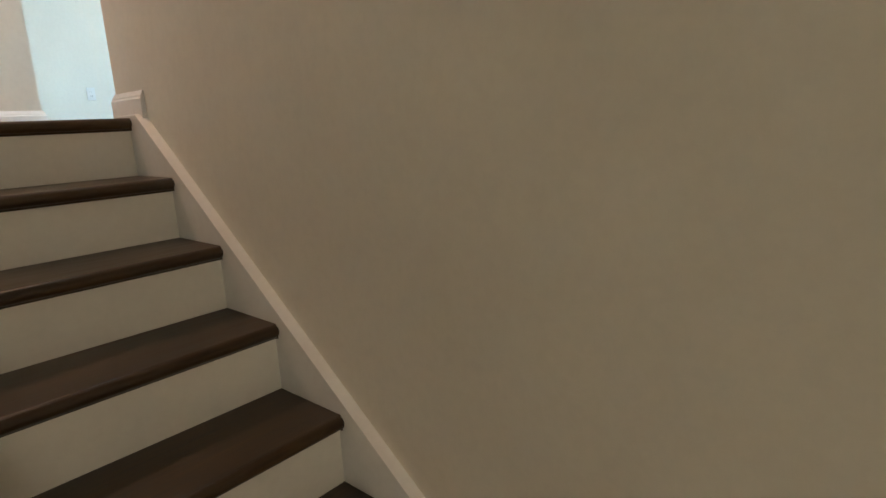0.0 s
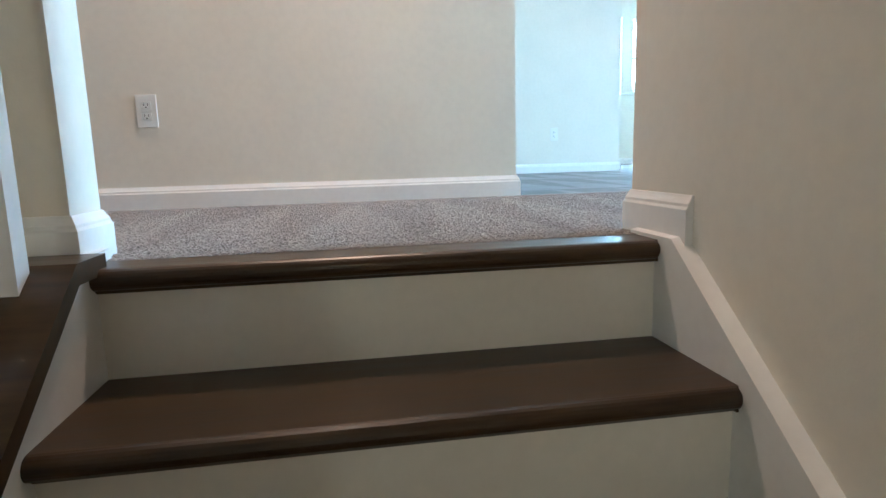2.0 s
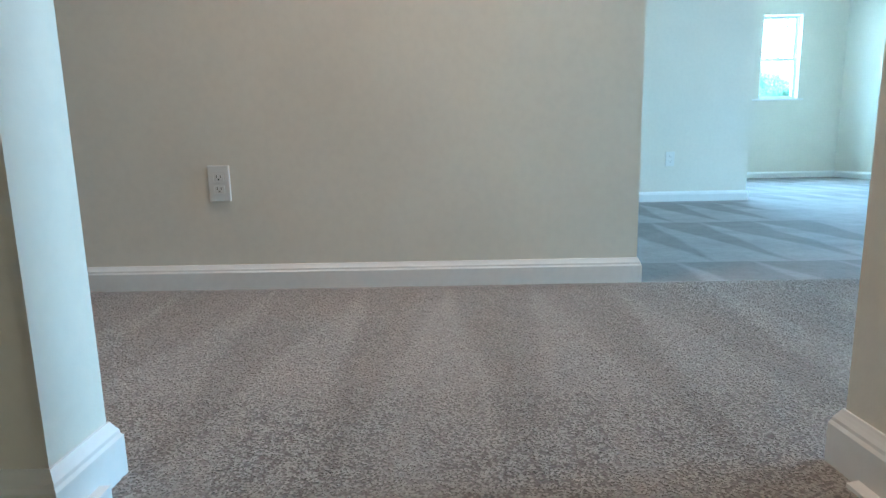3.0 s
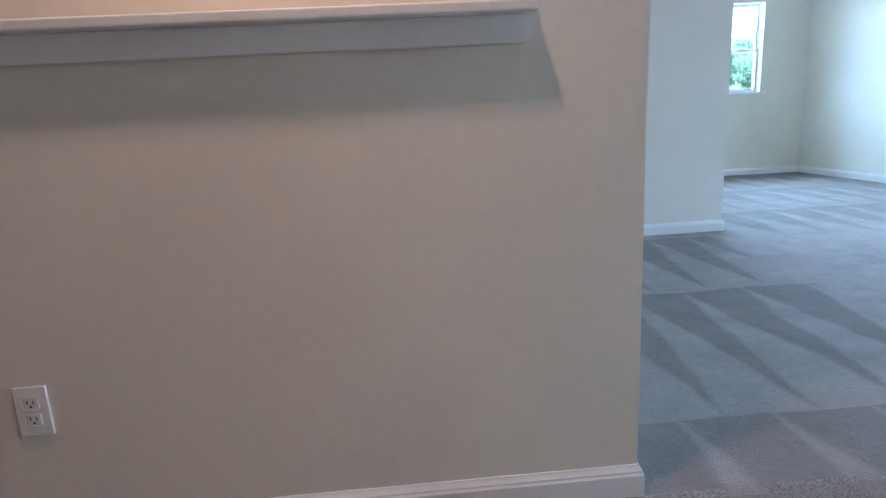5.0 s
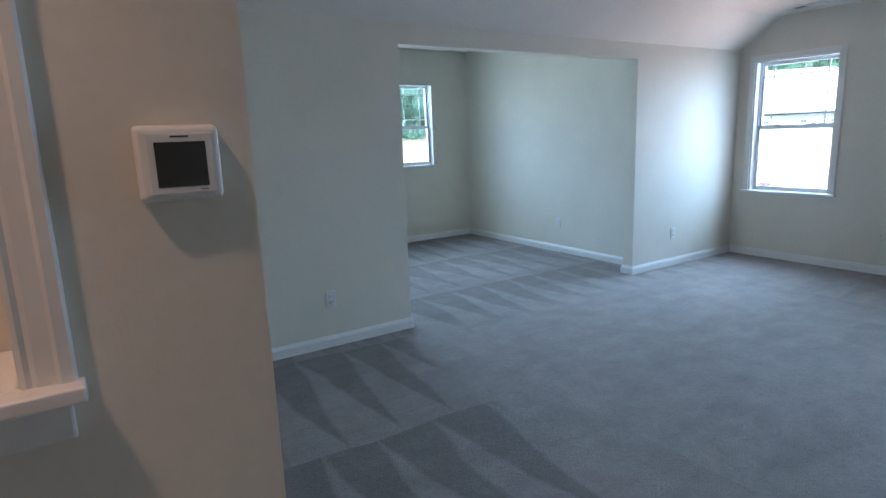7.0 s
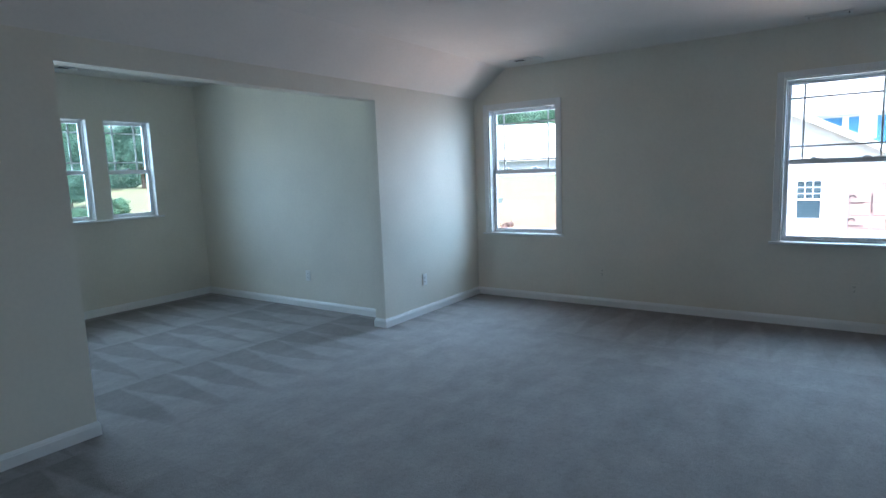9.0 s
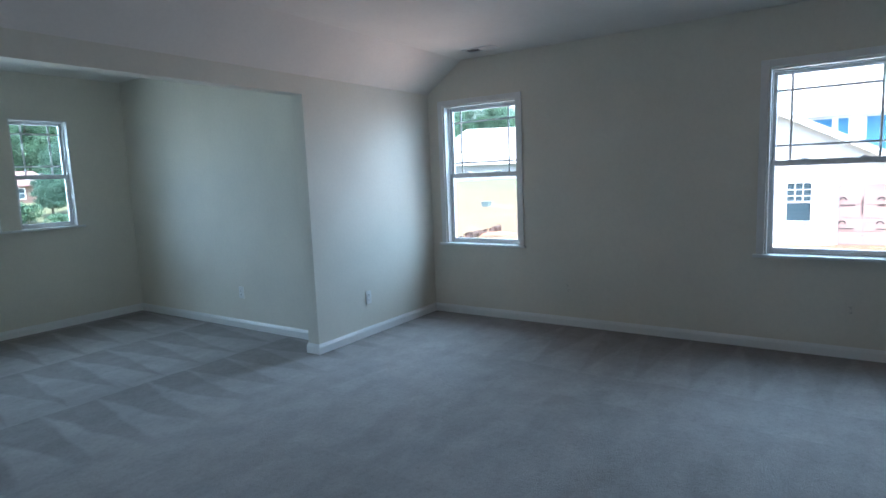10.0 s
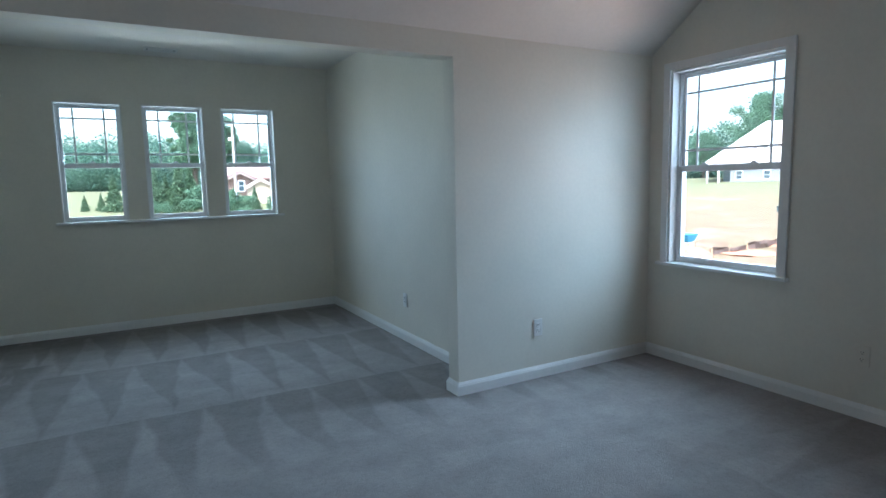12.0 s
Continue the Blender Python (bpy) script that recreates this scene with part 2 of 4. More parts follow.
def sweep(bm, path, profile, closed=False):
    """Sweep a (out, z) profile along a plan path; out is to the left of travel, corners are mitred."""
    pts = [Vector(p) for p in path]
    rings = []
    for i, p in enumerate(pts):
        d0 = (p - pts[i - 1]).normalized() if i else None
        d1 = (pts[i + 1] - p).normalized() if i + 1 < len(pts) else None
        d0, d1 = d0 or d1, d1 or d0
        n0, n1 = Vector((-d0.y, d0.x)), Vector((-d1.y, d1.x))
        m = (n0 + n1) / max(0.2, 1 + n0.dot(n1))
        rings.append([bm.verts.new((p.x + m.x * o, p.y + m.y * o, z)) for o, z in profile])
    k = len(profile)
    for r0, r1 in zip(rings, rings[1:]):
        for j in range(k):
            bm.faces.new((r0[j], r0[(j + 1) % k], r1[(j + 1) % k], r1[j]))
    bm.faces.new(rings[0])
    bm.faces.new(rings[-1][::-1])


# ---- plan ----
YA, YB, XC, YD, XR = 1.317, 4.175, 6.213, 7.342, 4.795
XA = 0.125            # free end of the landing wall
XSR, XSL = 0.038, -0.985   # stair walls
CZ, CZ2 = 2.51, 2.57  # ceilings: main room and hall, alcove
KZ, KY = 2.222, 3.765  # knee wall height, where the sloped ceiling ends
OX0, OX1, OZ = 1.961, 4.520, 2.080   # wide opening in the knee wall
LOWZ = -2.59
XW, XL, YS, YBK = 1.20, -3.0, -1.80, -5.6
BT = 0.12
RUN, RISE = 0.238, 0.185

# windows: (wall, plane, units, sill z, head z, meeting rail z)
ALC = [(2.290, 2.821), (2.988, 3.526), (3.687, 4.214)]
ALC_Z = (1.046, 2.122, 1.556)
WC1, WC2 = (3.186, 3.996), (0.336, 1.146)
WC_Z = (0.728, 2.087, 1.401)

boxes_part("floor", CARPET, [(XA - 0.02, XC, YS, YB + 0.2, -0.05, 0), (XL, XA - 0.02, 0.090, YA, -0.05, 0), (XW, XR + 0.02, YB + 0.2, YD, -0.05, 0)])
tagged(bpy.data.objects["floor"], "grey-beige cut pile carpet with vacuum marks", "carpet", kind="structure")


def struct(name, mat, boxes, label, category="wall"):
    return tagged(boxes_part(name, mat, boxes), label, category, kind="structure")


greige = "smooth greige painted drywall wall"
# stair walls
struct("wall_stair", WALL, [(XSR, XSR + BT, YBK, 0.175, LOWZ, CZ)], greige)
struct("wall_landing", WALL, [(XL, XSL, 0.055, 0.172, LOWZ, CZ)], greige)
struct("wall_west", WALL, [(XL - BT, XL, YBK, YA, LOWZ, CZ)], greige)
struct("wall_stair_back", WALL, [(XL - BT, XSR + BT, YBK - BT, YBK, LOWZ, CZ)], greige)
struct("floor_lower", CARPET, [(XL - BT, XSR + BT, YBK, 0.06, LOWZ - 0.05, LOWZ)], "grey-beige carpet of the floor below", "carpet")
# unseen wall added below the landing, stops outdoor light leaking past the treads
struct("light_block_under_landing", WALL, [(XSL, XSR, 0.125, 0.19, LOWZ, -0.06)], "unseen wall below the landing that keeps outdoor light out")
struct("wall_south", WALL, [(XSR + BT, XC, YS - BT, YS, -0.05, CZ)], greige)

# landing wall with the cased recess
NX0, NX1, NZ0, NZ1, NY = -1.75, -0.187, 1.154, 2.15, 1.500
struct("wall_niche_back", WALL, [(XL, XA, NY, NY + BT, -0.05, CZ)], greige)
struct("wall_room_west", WALL, [(XA - BT, XA, NY + BT, YB, -0.05, CZ)], greige)
# knee wall with the wide opening
bm = bmesh.new()
prism(bm, [(XA - BT, -0.05), (OX0, -0.05), (OX0, OZ), (OX1, OZ), (OX1, -0.05), (XC, -0.05), (XC, KZ), (XA - BT, KZ)], 'y', YB, YB + BT)
tagged(part("wall_knee", bm, WALL), "greige painted knee wall with a wide opening", "wall", kind="structure")


def wall_with_windows(name, axis, plane, thick, a0, a1, z0, z1, holes, label):
    bm = bmesh.new()
    us = sorted({a0, a1, *[h for u in holes for h in u[:2]]})
    zs = sorted({z0, z1, *[h for u in holes for h in u[2:]]})
    for u0, u1 in zip(us, us[1:]):
        for s0, s1 in zip(zs, zs[1:]):
            if any(h[0] <= u0 and u1 <= h[1] and h[2] <= s0 and s1 <= h[3] for h in holes):
                continue
            if axis == 'y':
                box(bm, u0, u1, plane, plane + thick, s0, s1)
            else:
                box(bm, plane, plane + thick, u0, u1, s0, s1)
    # weld the cells into one wall
    bmesh.ops.remove_doubles(bm, verts=bm.verts, dist=1e-4)
    bm.verts.index_update()
    inner = {}
    for f in bm.faces:
        inner.setdefault(tuple(sorted(v.index for v in f.verts)), []).append(f)
    bmesh.ops.delete(bm, geom=[f for fs in inner.values() if len(fs) > 1 for f in fs], context='FACES')
    return tagged(part(name, bm, WALL), label, "wall", kind="structure")


wall_with_windows("wall_niche", 'y', YA, NY - YA, XL, XA, -0.05, CZ, [(NX0, NX1, NZ0 - 0.03, NZ1)], "greige painted wall with a white-cased recess")
wall_with_windows("wall_alcove", 'y', YD, 0.16, XW - BT, XR + 0.4, -0.05, CZ2, [(a, b, ALC_Z[0] - 0.02, ALC_Z[1]) for a, b in ALC], "greige painted wall with three windows in a row")
wall_with_windows("wall_east", 'x', XC, 0.16, YS - BT, YB + BT, -0.05, CZ, [(*WC1, WC_Z[0] - 0.02, WC_Z[1]), (*WC2, WC_Z[0] - 0.02, WC_Z[1])], "greige painted wall with two tall windows")
struct("wall_alcove_east", WALL, [(XR, XR + 0.4, YB + BT, YD, -0.05, CZ2)], greige)
struct("wall_alcove_west", WALL, [(XW - BT, XW, YB + BT, YD, -0.05, CZ2)], greige)

# ceilings
bm = bmesh.new()
box(bm, XL - BT, XC, YBK - BT, KY, CZ, CZ + 0.06)
prism(bm, [(KY, CZ), (KY, CZ + 0.06), (YB + BT, KZ + 0.06), (YB + BT, KZ), (YB, KZ)], 'x', XA - BT, XC)
tagged(part("ceiling", bm, CEIL), "off-white painted ceiling with a sloped edge", "ceiling", kind="structure")
struct("ceiling_alcove", CEIL, [(XW - BT, XR + 0.4, YB + BT, YD + 0.16, CZ2, CZ2 + 0.06), (XW - BT, XR + 0.4, YB + BT, YB + BT + 0.02, KZ, CZ2)], "off-white painted flat ceiling", "ceiling")
# roof slab closing the house above
struct("roof", CEIL, [(XL - 0.5, XC + 0.45, YBK - 0.5, YD + 0.5, CZ2 + 0.07, CZ2 + 0.2)], "plain roof slab above the ceilings", "roof")

# baseboard all round
BBP = [(0, -0.004), (0.014, -0.004), (0.014, 0.058), (0.011, 0.063), (0.0105, 0.068), (0.007, 0.074), (0.0045, 0.079), (0.003, 0.083), (0, 0.083)]
bm = bmesh.new()
sweep(bm, [(XSR, -0.045), (XSR, 0.175), (XSR + BT, 0.175), (XSR + BT, YS), (XC, YS), (XC, YB), (OX1, YB), (OX1, YB + BT), (XR, YB + BT), (XR, YD), (XW, YD), (XW, YB + BT),
           (OX0, YB + BT), (OX0, YB), (XA, YB), (XA, YA), (XL, YA), (XL, 0.172), (XSL, 0.172), (XSL, 0.055), (-1.6, 0.055)], BBP)
tagged(part("baseboard", bm, TRIM), "white painted moulded baseboard", "baseboard", kind="structure")

# ---- stairs ----
stairs = thing("staircase", (-0.47, -1.5, LOWZ), "dark-stained wooden stair treads with off-white risers tinted cream by warm light", "staircase", kind="structure")


def nosing_profile(depth, thick=0.035, n=10):
    """(y, z) outline of a tread with a rounded nosing and a small cove below, front at y 0."""
    r = thick / 2
    pts = [(r - r * math.sin(math.pi * i / n), -r + r * math.cos(math.pi * i / n)) for i in range(n + 1)]
    return pts[:-1] + [(0.015, -thick), (0.021, -thick - 0.006), (depth, -thick - 0.006), (depth, 0)]


XT0, XT1 = -0.952, 0.009
for k in range(14):
    y, z = -RUN * k, -RISE * k
    bm = bmesh.new()
    depth = RUN + 0.028 if k else 0.094
    prism(bm, [(y + a, z + b) for a, b in nosing_profile(depth)], 'x', XT0, XT1)
    bmesh.ops.bevel(bm, geom=[e for e in bm.edges if abs(e.verts[0].co.x - e.verts[1].co.x) < 1e-5 and min(v.co.y for v in e.verts) < y + 0.016], offset=0.005, segments=2, affect='EDGES')
    part("tread", bm, TREAD, stairs, smooth=False)
    bm = bmesh.new()
    prism(bm, [(y + 0.026, z - 0.041), (y + 0.026, z - RISE), (y + 0.05, z - RISE), (y + 0.05, z - 0.041)], 'x', XT0, XT1)
    part("riser", bm, RISER, stairs, "off-white riser with warm light in its cream tint")

SL = RISE / RUN


def slope(y, off):
    return SL * y + off


bm = bmesh.new()
yb = -3.3
prism(bm, [(0.120, 0.013), (-0.027, 0.013), (yb, slope(yb, 0.034)), (yb, slope(yb, -0.4)), (0.120, -0.30)], 'x', 0.008, XSR)
for q in bm.verts:
    if q.co.x < 0.02 and (q.co.z > 0.0 or (q.co.y < -3 and q.co.z > slope(yb, 0))):
        q.co.z -= 0.006
soften(bm, 0.003)
part("skirt_board", bm, TRIM, stairs, "white painted skirt board")
bm = bmesh.new()
prism(bm, [(0.058, -0.010), (-0.058, -0.010), (yb, slope(yb, 0.035)), (yb, slope(yb, -0.6)), (0.058, -0.6)], 'x', -1.070, -0.946)
part("knee_wall", bm, TRIM, stairs, "white painted low stair wall")
bm = bmesh.new()
prism(bm, [(0.0405, -0.010), (0.0405, 0.022), (-0.058, 0.022), (yb, slope(yb, 0.067)), (yb, slope(yb, 0.035)), (-0.058, -0.010)], 'x', -1.084, -0.934)
soften(bm, 0.009, 3)
part("cap_rail", bm, TREAD, stairs, "dark-stained wooden cap")
bm = bmesh.new()
prism(bm, [(0.010, -0.006), (0.010, 0.020), (0.120, 0.020), (0.120, -0.006)], 'x', XSL, -0.956)
soften(bm, 0.004)
part("cap_end_block", bm, TRIM, stairs, "small white trim block")
for i in range(1, 24):
    y = -0.085 - (i - 1) * 0.119
    bm = bmesh.new()
    zc = slope(y, 0.067)
    prism(bm, [(y - 0.017, zc - 0.018), (y + 0.017, zc + 0.010), (y + 0.017, zc + 0.86), (y - 0.017, zc + 0.84)], 'x', -1.026, -0.992)
    part("baluster", bm, TRIM, stairs, "white painted square baluster")
bm = bmesh.new()
prism(bm, [(0.058, 0.93), (0.058, 0.99), (yb, slope(yb, 0.985)), (yb, slope(yb, 0.925))], 'x', -1.04, -0.978)
soften(bm, 0.015, 3)
part("handrail", bm, TREAD, stairs, "dark-stained wooden handrail")

# ---- cased recess on the landing wall ----
niche = thing("wall_niche_trim", (-0.97, YA, NZ0), "white moulded casing and sill round a shallow wall recess", "trim", kind="structure")
bm = bmesh.new()
box(bm, NX0 - 0.072, NX1 + 0.070, YA - 0.046, YA - 0.0005, NZ0 - 0.022, NZ0)
box(bm, NX0 + 0.001, NX1 - 0.001, YA - 0.001, NY - 0.001, NZ0 - 0.022, NZ0)
soften(bm, 0.005, 3)
part("sill", bm, TRIM, niche)
bm = bmesh.new()
box(bm, NX0 - 0.055, NX1 + 0.052, YA - 0.014, YA - 0.0005, NZ0 - 0.078, NZ0 - 0.022)
soften(bm, 0.004)
part("apron", bm, TRIM, niche)
CAS = [(0.0, 0.0), (0.011, 0.0), (0.013, 0.006), (0.010, 0.012), (0.013, 0.018), (0.015, 0.038), (0.019, 0.043), (0.019, 0.056), (0.016, 0.060), (0.0, 0.060)]


def casing_leg(x, side, z0, z1):
    """Moulded casing upright: x is its inner edge, side +1 grows to +x."""
    bm = bmesh.new()
    prism(bm, [(x + side * w, YA - d) for d, w in CAS], 'z', z0, z1)
    return bm


part("casing", casing_leg(NX1 + 0.002, 1, NZ0, NZ1 + 0.06), TRIM, niche)
part("casing", casing_leg(NX0 - 0.002, -1, NZ0, NZ1 + 0.06), TRIM, niche)
bm = bmesh.new()
prism(bm, [(YA - d, NZ1 + w) for d, w in CAS], 'x', NX0, NX1)
part("casing", bm, TRIM, niche)

# ---- windows ----


def ubox(bm, axis, plane, u0, u1, v0, v1, z0, z1):
    if axis == 'y':
        return box(bm, u0, u1, plane + v0, plane + v1, z0, z1)
    return box(bm, plane + v0, plane + v1, u0, u1, z0, z1)


def window(name, axis, plane, units, zs, locks, label, cw=0.0):
    z0, z1, zm = zs
    lo, hi = units[0][0], units[-1][1]
    at = ((lo + hi) / 2, plane, z0) if axis == 'y' else (plane, (lo + hi) / 2, z0)
    w = thing(name, at, label, "window", kind="structure")

    def piece(pname, mat, bs, bevel=0.003, lab="", parent=None):
        bm = bmesh.new()
        for b in bs:
            ubox(bm, axis, plane, *b)
        if bevel:
            soften(bm, bevel, 2)
        return part(pname, bm, mat, parent or w, lab)
    if cw:
        piece("casing", TRIM, [(lo - cw, lo - 0.003, -0.016, -0.0005, z0, z1 + cw)])
        piece("casing", TRIM, [(hi + 0.003, hi + cw, -0.016, -0.0005, z0, z1 + cw)])
        piece("casing", TRIM, [(lo - 0.003, hi + 0.003, -0.0165, -0.0005, z1 + 0.003, z1 + cw)])
    ov = cw + 0.02 if cw else 0.05
    piece("window_sill", TRIM, [(lo - ov, hi + ov, -0.045, -0.0005, z0 - 0.022, z0), *[(a + 0.001, b - 0.001, -0.001, 0.085, z0 - 0.018, z0) for a, b in units]], 0.004)
    for a, b in units:
        piece("jamb", TRIM, [(a, a + 0.012, 0.0005, 0.07, z0, z1)], 0.001)
        piece("jamb", TRIM, [(b - 0.012, b, 0.0005, 0.07, z0, z1)], 0.001)
        piece("jamb", TRIM, [(a + 0.012, b - 0.012, 0.0005, 0.07, z1 - 0.012, z1)], 0.001)
        fr, fb = 0.020, 0.012
        piece("window_frame", VINYL, [(a, a + fr, 0.07, 0.155, z0, z1), (b - fr, b, 0.07, 0.155, z0, z1), (a + fr, b - fr, 0.07, 0.155, z1 - fr, z1), (a + fr, b - fr, 0.07, 0.155, z0, z0 + fb)], 0.002, "white vinyl frame")
        i0, i1 = a + fr, b - fr
        st = 0.026
        up = piece("upper_sash", VINYL, [(i0, i0 + st, 0.104, 0.132, zm - 0.012, z1 - fr), (i1 - st, i1, 0.104, 0.132, zm - 0.012, z1 - fr), (i0 + st, i1 - st, 0.104, 0.132, z1 - fr - st, z1 - fr), (i0 + st, i1 - st, 0.104, 0.132, zm - 0.012, zm + 0.024)], 0.002)
        lw = piece("lower_sash", VINYL, [(i0, i0 + st, 0.076, 0.102, z0 + fb, zm + 0.020), (i1 - st, i1, 0.076, 0.102, z0 + fb, zm + 0.020), (i0 + st, i1 - st, 0.076, 0.102, z0 + fb, z0 + fb + 0.030), (i0 + st, i1 - st, 0.076, 0.102, zm - 0.020, zm + 0.020)], 0.002)
        g0, g1 = i0 + st, i1 - st
        p = piece("pane", GLASS, [(g0 - 0.004, g1 + 0.004, 0.117, 0.121, zm + 0.02, z1 - fr - st + 0.004)], 0, "", up)
        p.visible_shadow = False
        p = piece("pane", GLASS, [(g0 - 0.004, g1 + 0.004, 0.088, 0.092, z0 + fb + 0.026, zm - 0.016)], 0, "", lw)
        p.visible_shadow = False
        gz0, gz1 = zm + 0.024, z1 - fr - st
        gw, gh = g1 - g0, gz1 - gz0
        mt = 0.008
        off = 0.13 if gw > 0.6 else 0.22
        for f in (off, 1 - off):
            piece("muntin", VINYL, [(g0 + gw * f - mt, g0 + gw * f + mt, 0.109, 0.116, gz0, gz1)], 0.0015, "", up)
        for f in (0.17, 0.82):
            piece("muntin", VINYL, [(g0, g1, 0.1095, 0.1165, gz0 + gh * f - mt, gz0 + gh * f + mt)], 0.0015, "", up)
        for f in locks:
            c = a + (b - a) * f
            piece("sash_lock", VINYL, [(c - 0.030, c + 0.030, 0.074, 0.100, zm + 0.020, zm + 0.028), (c - 0.012, c + 0.018, 0.072, 0.092, zm + 0.028, zm + 0.040)], 0.002, "small sash lock", lw)
    return w


window("window_1", 'y', YD, ALC, ALC_Z, (0.5,), "triple white double-hung windows with prairie grids")
window("window_2", 'x', XC, [WC1], WC_Z, (0.28, 0.72), "white double-hung window with prairie grid", 0.056)
window("window_3", 'x', XC, [WC2], WC_Z, (0.28, 0.72), "white double-hung window with prairie grid", 0.056)

# ---- small fixtures ----


def pile_mat():
    m, nt, b = mat_base("pile_yarn", 0.95)
    b.inputs["Specular IOR Level"].default_value = 0.1
    g = nt.nodes.new("ShaderNodeNewGeometry")
    c = ramp(nt, g.outputs["Random Per Island"], [(0.0, (0.345, 0.328, 0.312)), (0.5, (0.385, 0.367, 0.350)), (1.0, (0.425, 0.407, 0.390))])
    v = coords(nt)
    x, y = warped_xy(nt, v)
    # brushed wedges along the walk
    c = mix(nt, c, mix(nt, (1.05, 1.05, 1.05), (0.91, 0.90, 0.895), wedges(nt, x, y, 0.28, -0.52, 1.2, 0.08)), 1.0, 'MULTIPLY')
    c = mix(nt, c, ramp(nt, noise_tex(nt, v, 22, 3), [(0.3, (0.95, 0.95, 0.95)), (0.7, (1.04, 1.04, 1.04))]), 1.0, 'MULTIPLY')
    nt.links.new(c, b.inputs["Base Color"])
    return m


PILE = pile_mat()



def outlet(axis, plane, u, z, mat=PLATE, label="white duplex electrical outlet plate on the wall"):
    """Duplex outlet on a wall; the room lies on the low side of the plane."""
    at = (u, plane, z) if axis == 'y' else (plane, u, z)
    o = thing("wall_outlet", at, label, "outlet", "wall outlets")

    def piece(n, mat, bs, bev, lab="", parent=None):
        bm = bmesh.new()
        for b in bs:
            ubox(bm, axis, plane, *b)
        if bev:
            soften(bm, bev, 2)
        return part(n, bm, mat, parent or o, lab)
    piece("plate", mat, [(u - 0.0355, u + 0.0355, -0.0065, -0.0005, z - 0.058, z + 0.058)], 0.0025)
    for s in (-1, 1):
        c = z + s * 0.0195
        r = piece("receptacle", mat, [(u - 0.0165, u + 0.0165, -0.0085, -0.006, c - 0.0135, c + 0.0135)], 0.003)
        piece("slot", SLOT, [(u - 0.0075, u - 0.0052, -0.0092, -0.0082, c - 0.001, c + 0.008)], 0, "", r)
        piece("slot", SLOT, [(u + 0.0052, u + 0.0075, -0.0092, -0.0082, c - 0.001, c + 0.007)], 0, "", r)
        piece("ground_hole", SLOT, [(u - 0.0025, u + 0.0025, -0.0092, -0.0082, c - 0.0085, c - 0.004)], 0, "", r)
    piece("screw", METAL_WHITE, [(u - 0.0025, u + 0.0025, -0.0075, -0.006, z - 0.0025, z + 0.0025)], 0.0008)
    return o


outlet('y', YA, -1.246, 0.354)
outlet('y', YB, 1.325, 0.346)
outlet('y', YB, 5.150, 0.350)
outlet('x', XR, 5.497, 0.356)
# the two plates on the east wall take the wall's material
for u in (2.697, 0.601):
    outlet('x', XC, u, 0.352, WALL, "outlet plate in the wall's greige")

# thermostat at the free end of the landing wall
TX, TZ = 0.026, 1.419
th = thing("thermostat", (TX, YA, TZ), "white square thermostat with a dark blank screen on the wall", "thermostat")
bm = bmesh.new()
v = box(bm, TX - 0.053, TX + 0.053, YA - 0.027, YA - 0.0005, TZ - 0.051, TZ + 0.051)
for q in v:
    if q.co.y < YA - 0.01:
        q.co.x = TX + (q.co.x - TX) * 0.93
        q.co.z = TZ + (q.co.z - TZ) * 0.93
soften(bm, 0.009, 4)
part("body", bm, PLATE, th, smooth=False)
bm = bmesh.new()
box(bm, TX - 0.040, TX + 0.040, YA - 0.0295, YA - 0.0265, TZ - 0.039, TZ + 0.039)
soften(bm, 0.0012)
part("bezel", bm, PLATE, th)
bm = bmesh.new()
box(bm, TX - 0.031, TX + 0.031, YA - 0.0302, YA - 0.0290, TZ - 0.030, TZ + 0.028)
part("screen", bm, SCREEN, th, "dark grey blank screen")
bm = bmesh.new()
box(bm, TX - 0.011, TX + 0.011, YA - 0.0300, YA - 0.0290, TZ + 0.0335, TZ + 0.0358)
part("maker_mark", bm, SLOT, th, "small dark mark")
bm = bmesh.new()
box(bm, TX + 0.020, TX + 0.029, YA - 0.0300, YA - 0.0290, TZ - 0.0350, TZ - 0.0340)
part("small_mark", bm, SLOT, th)


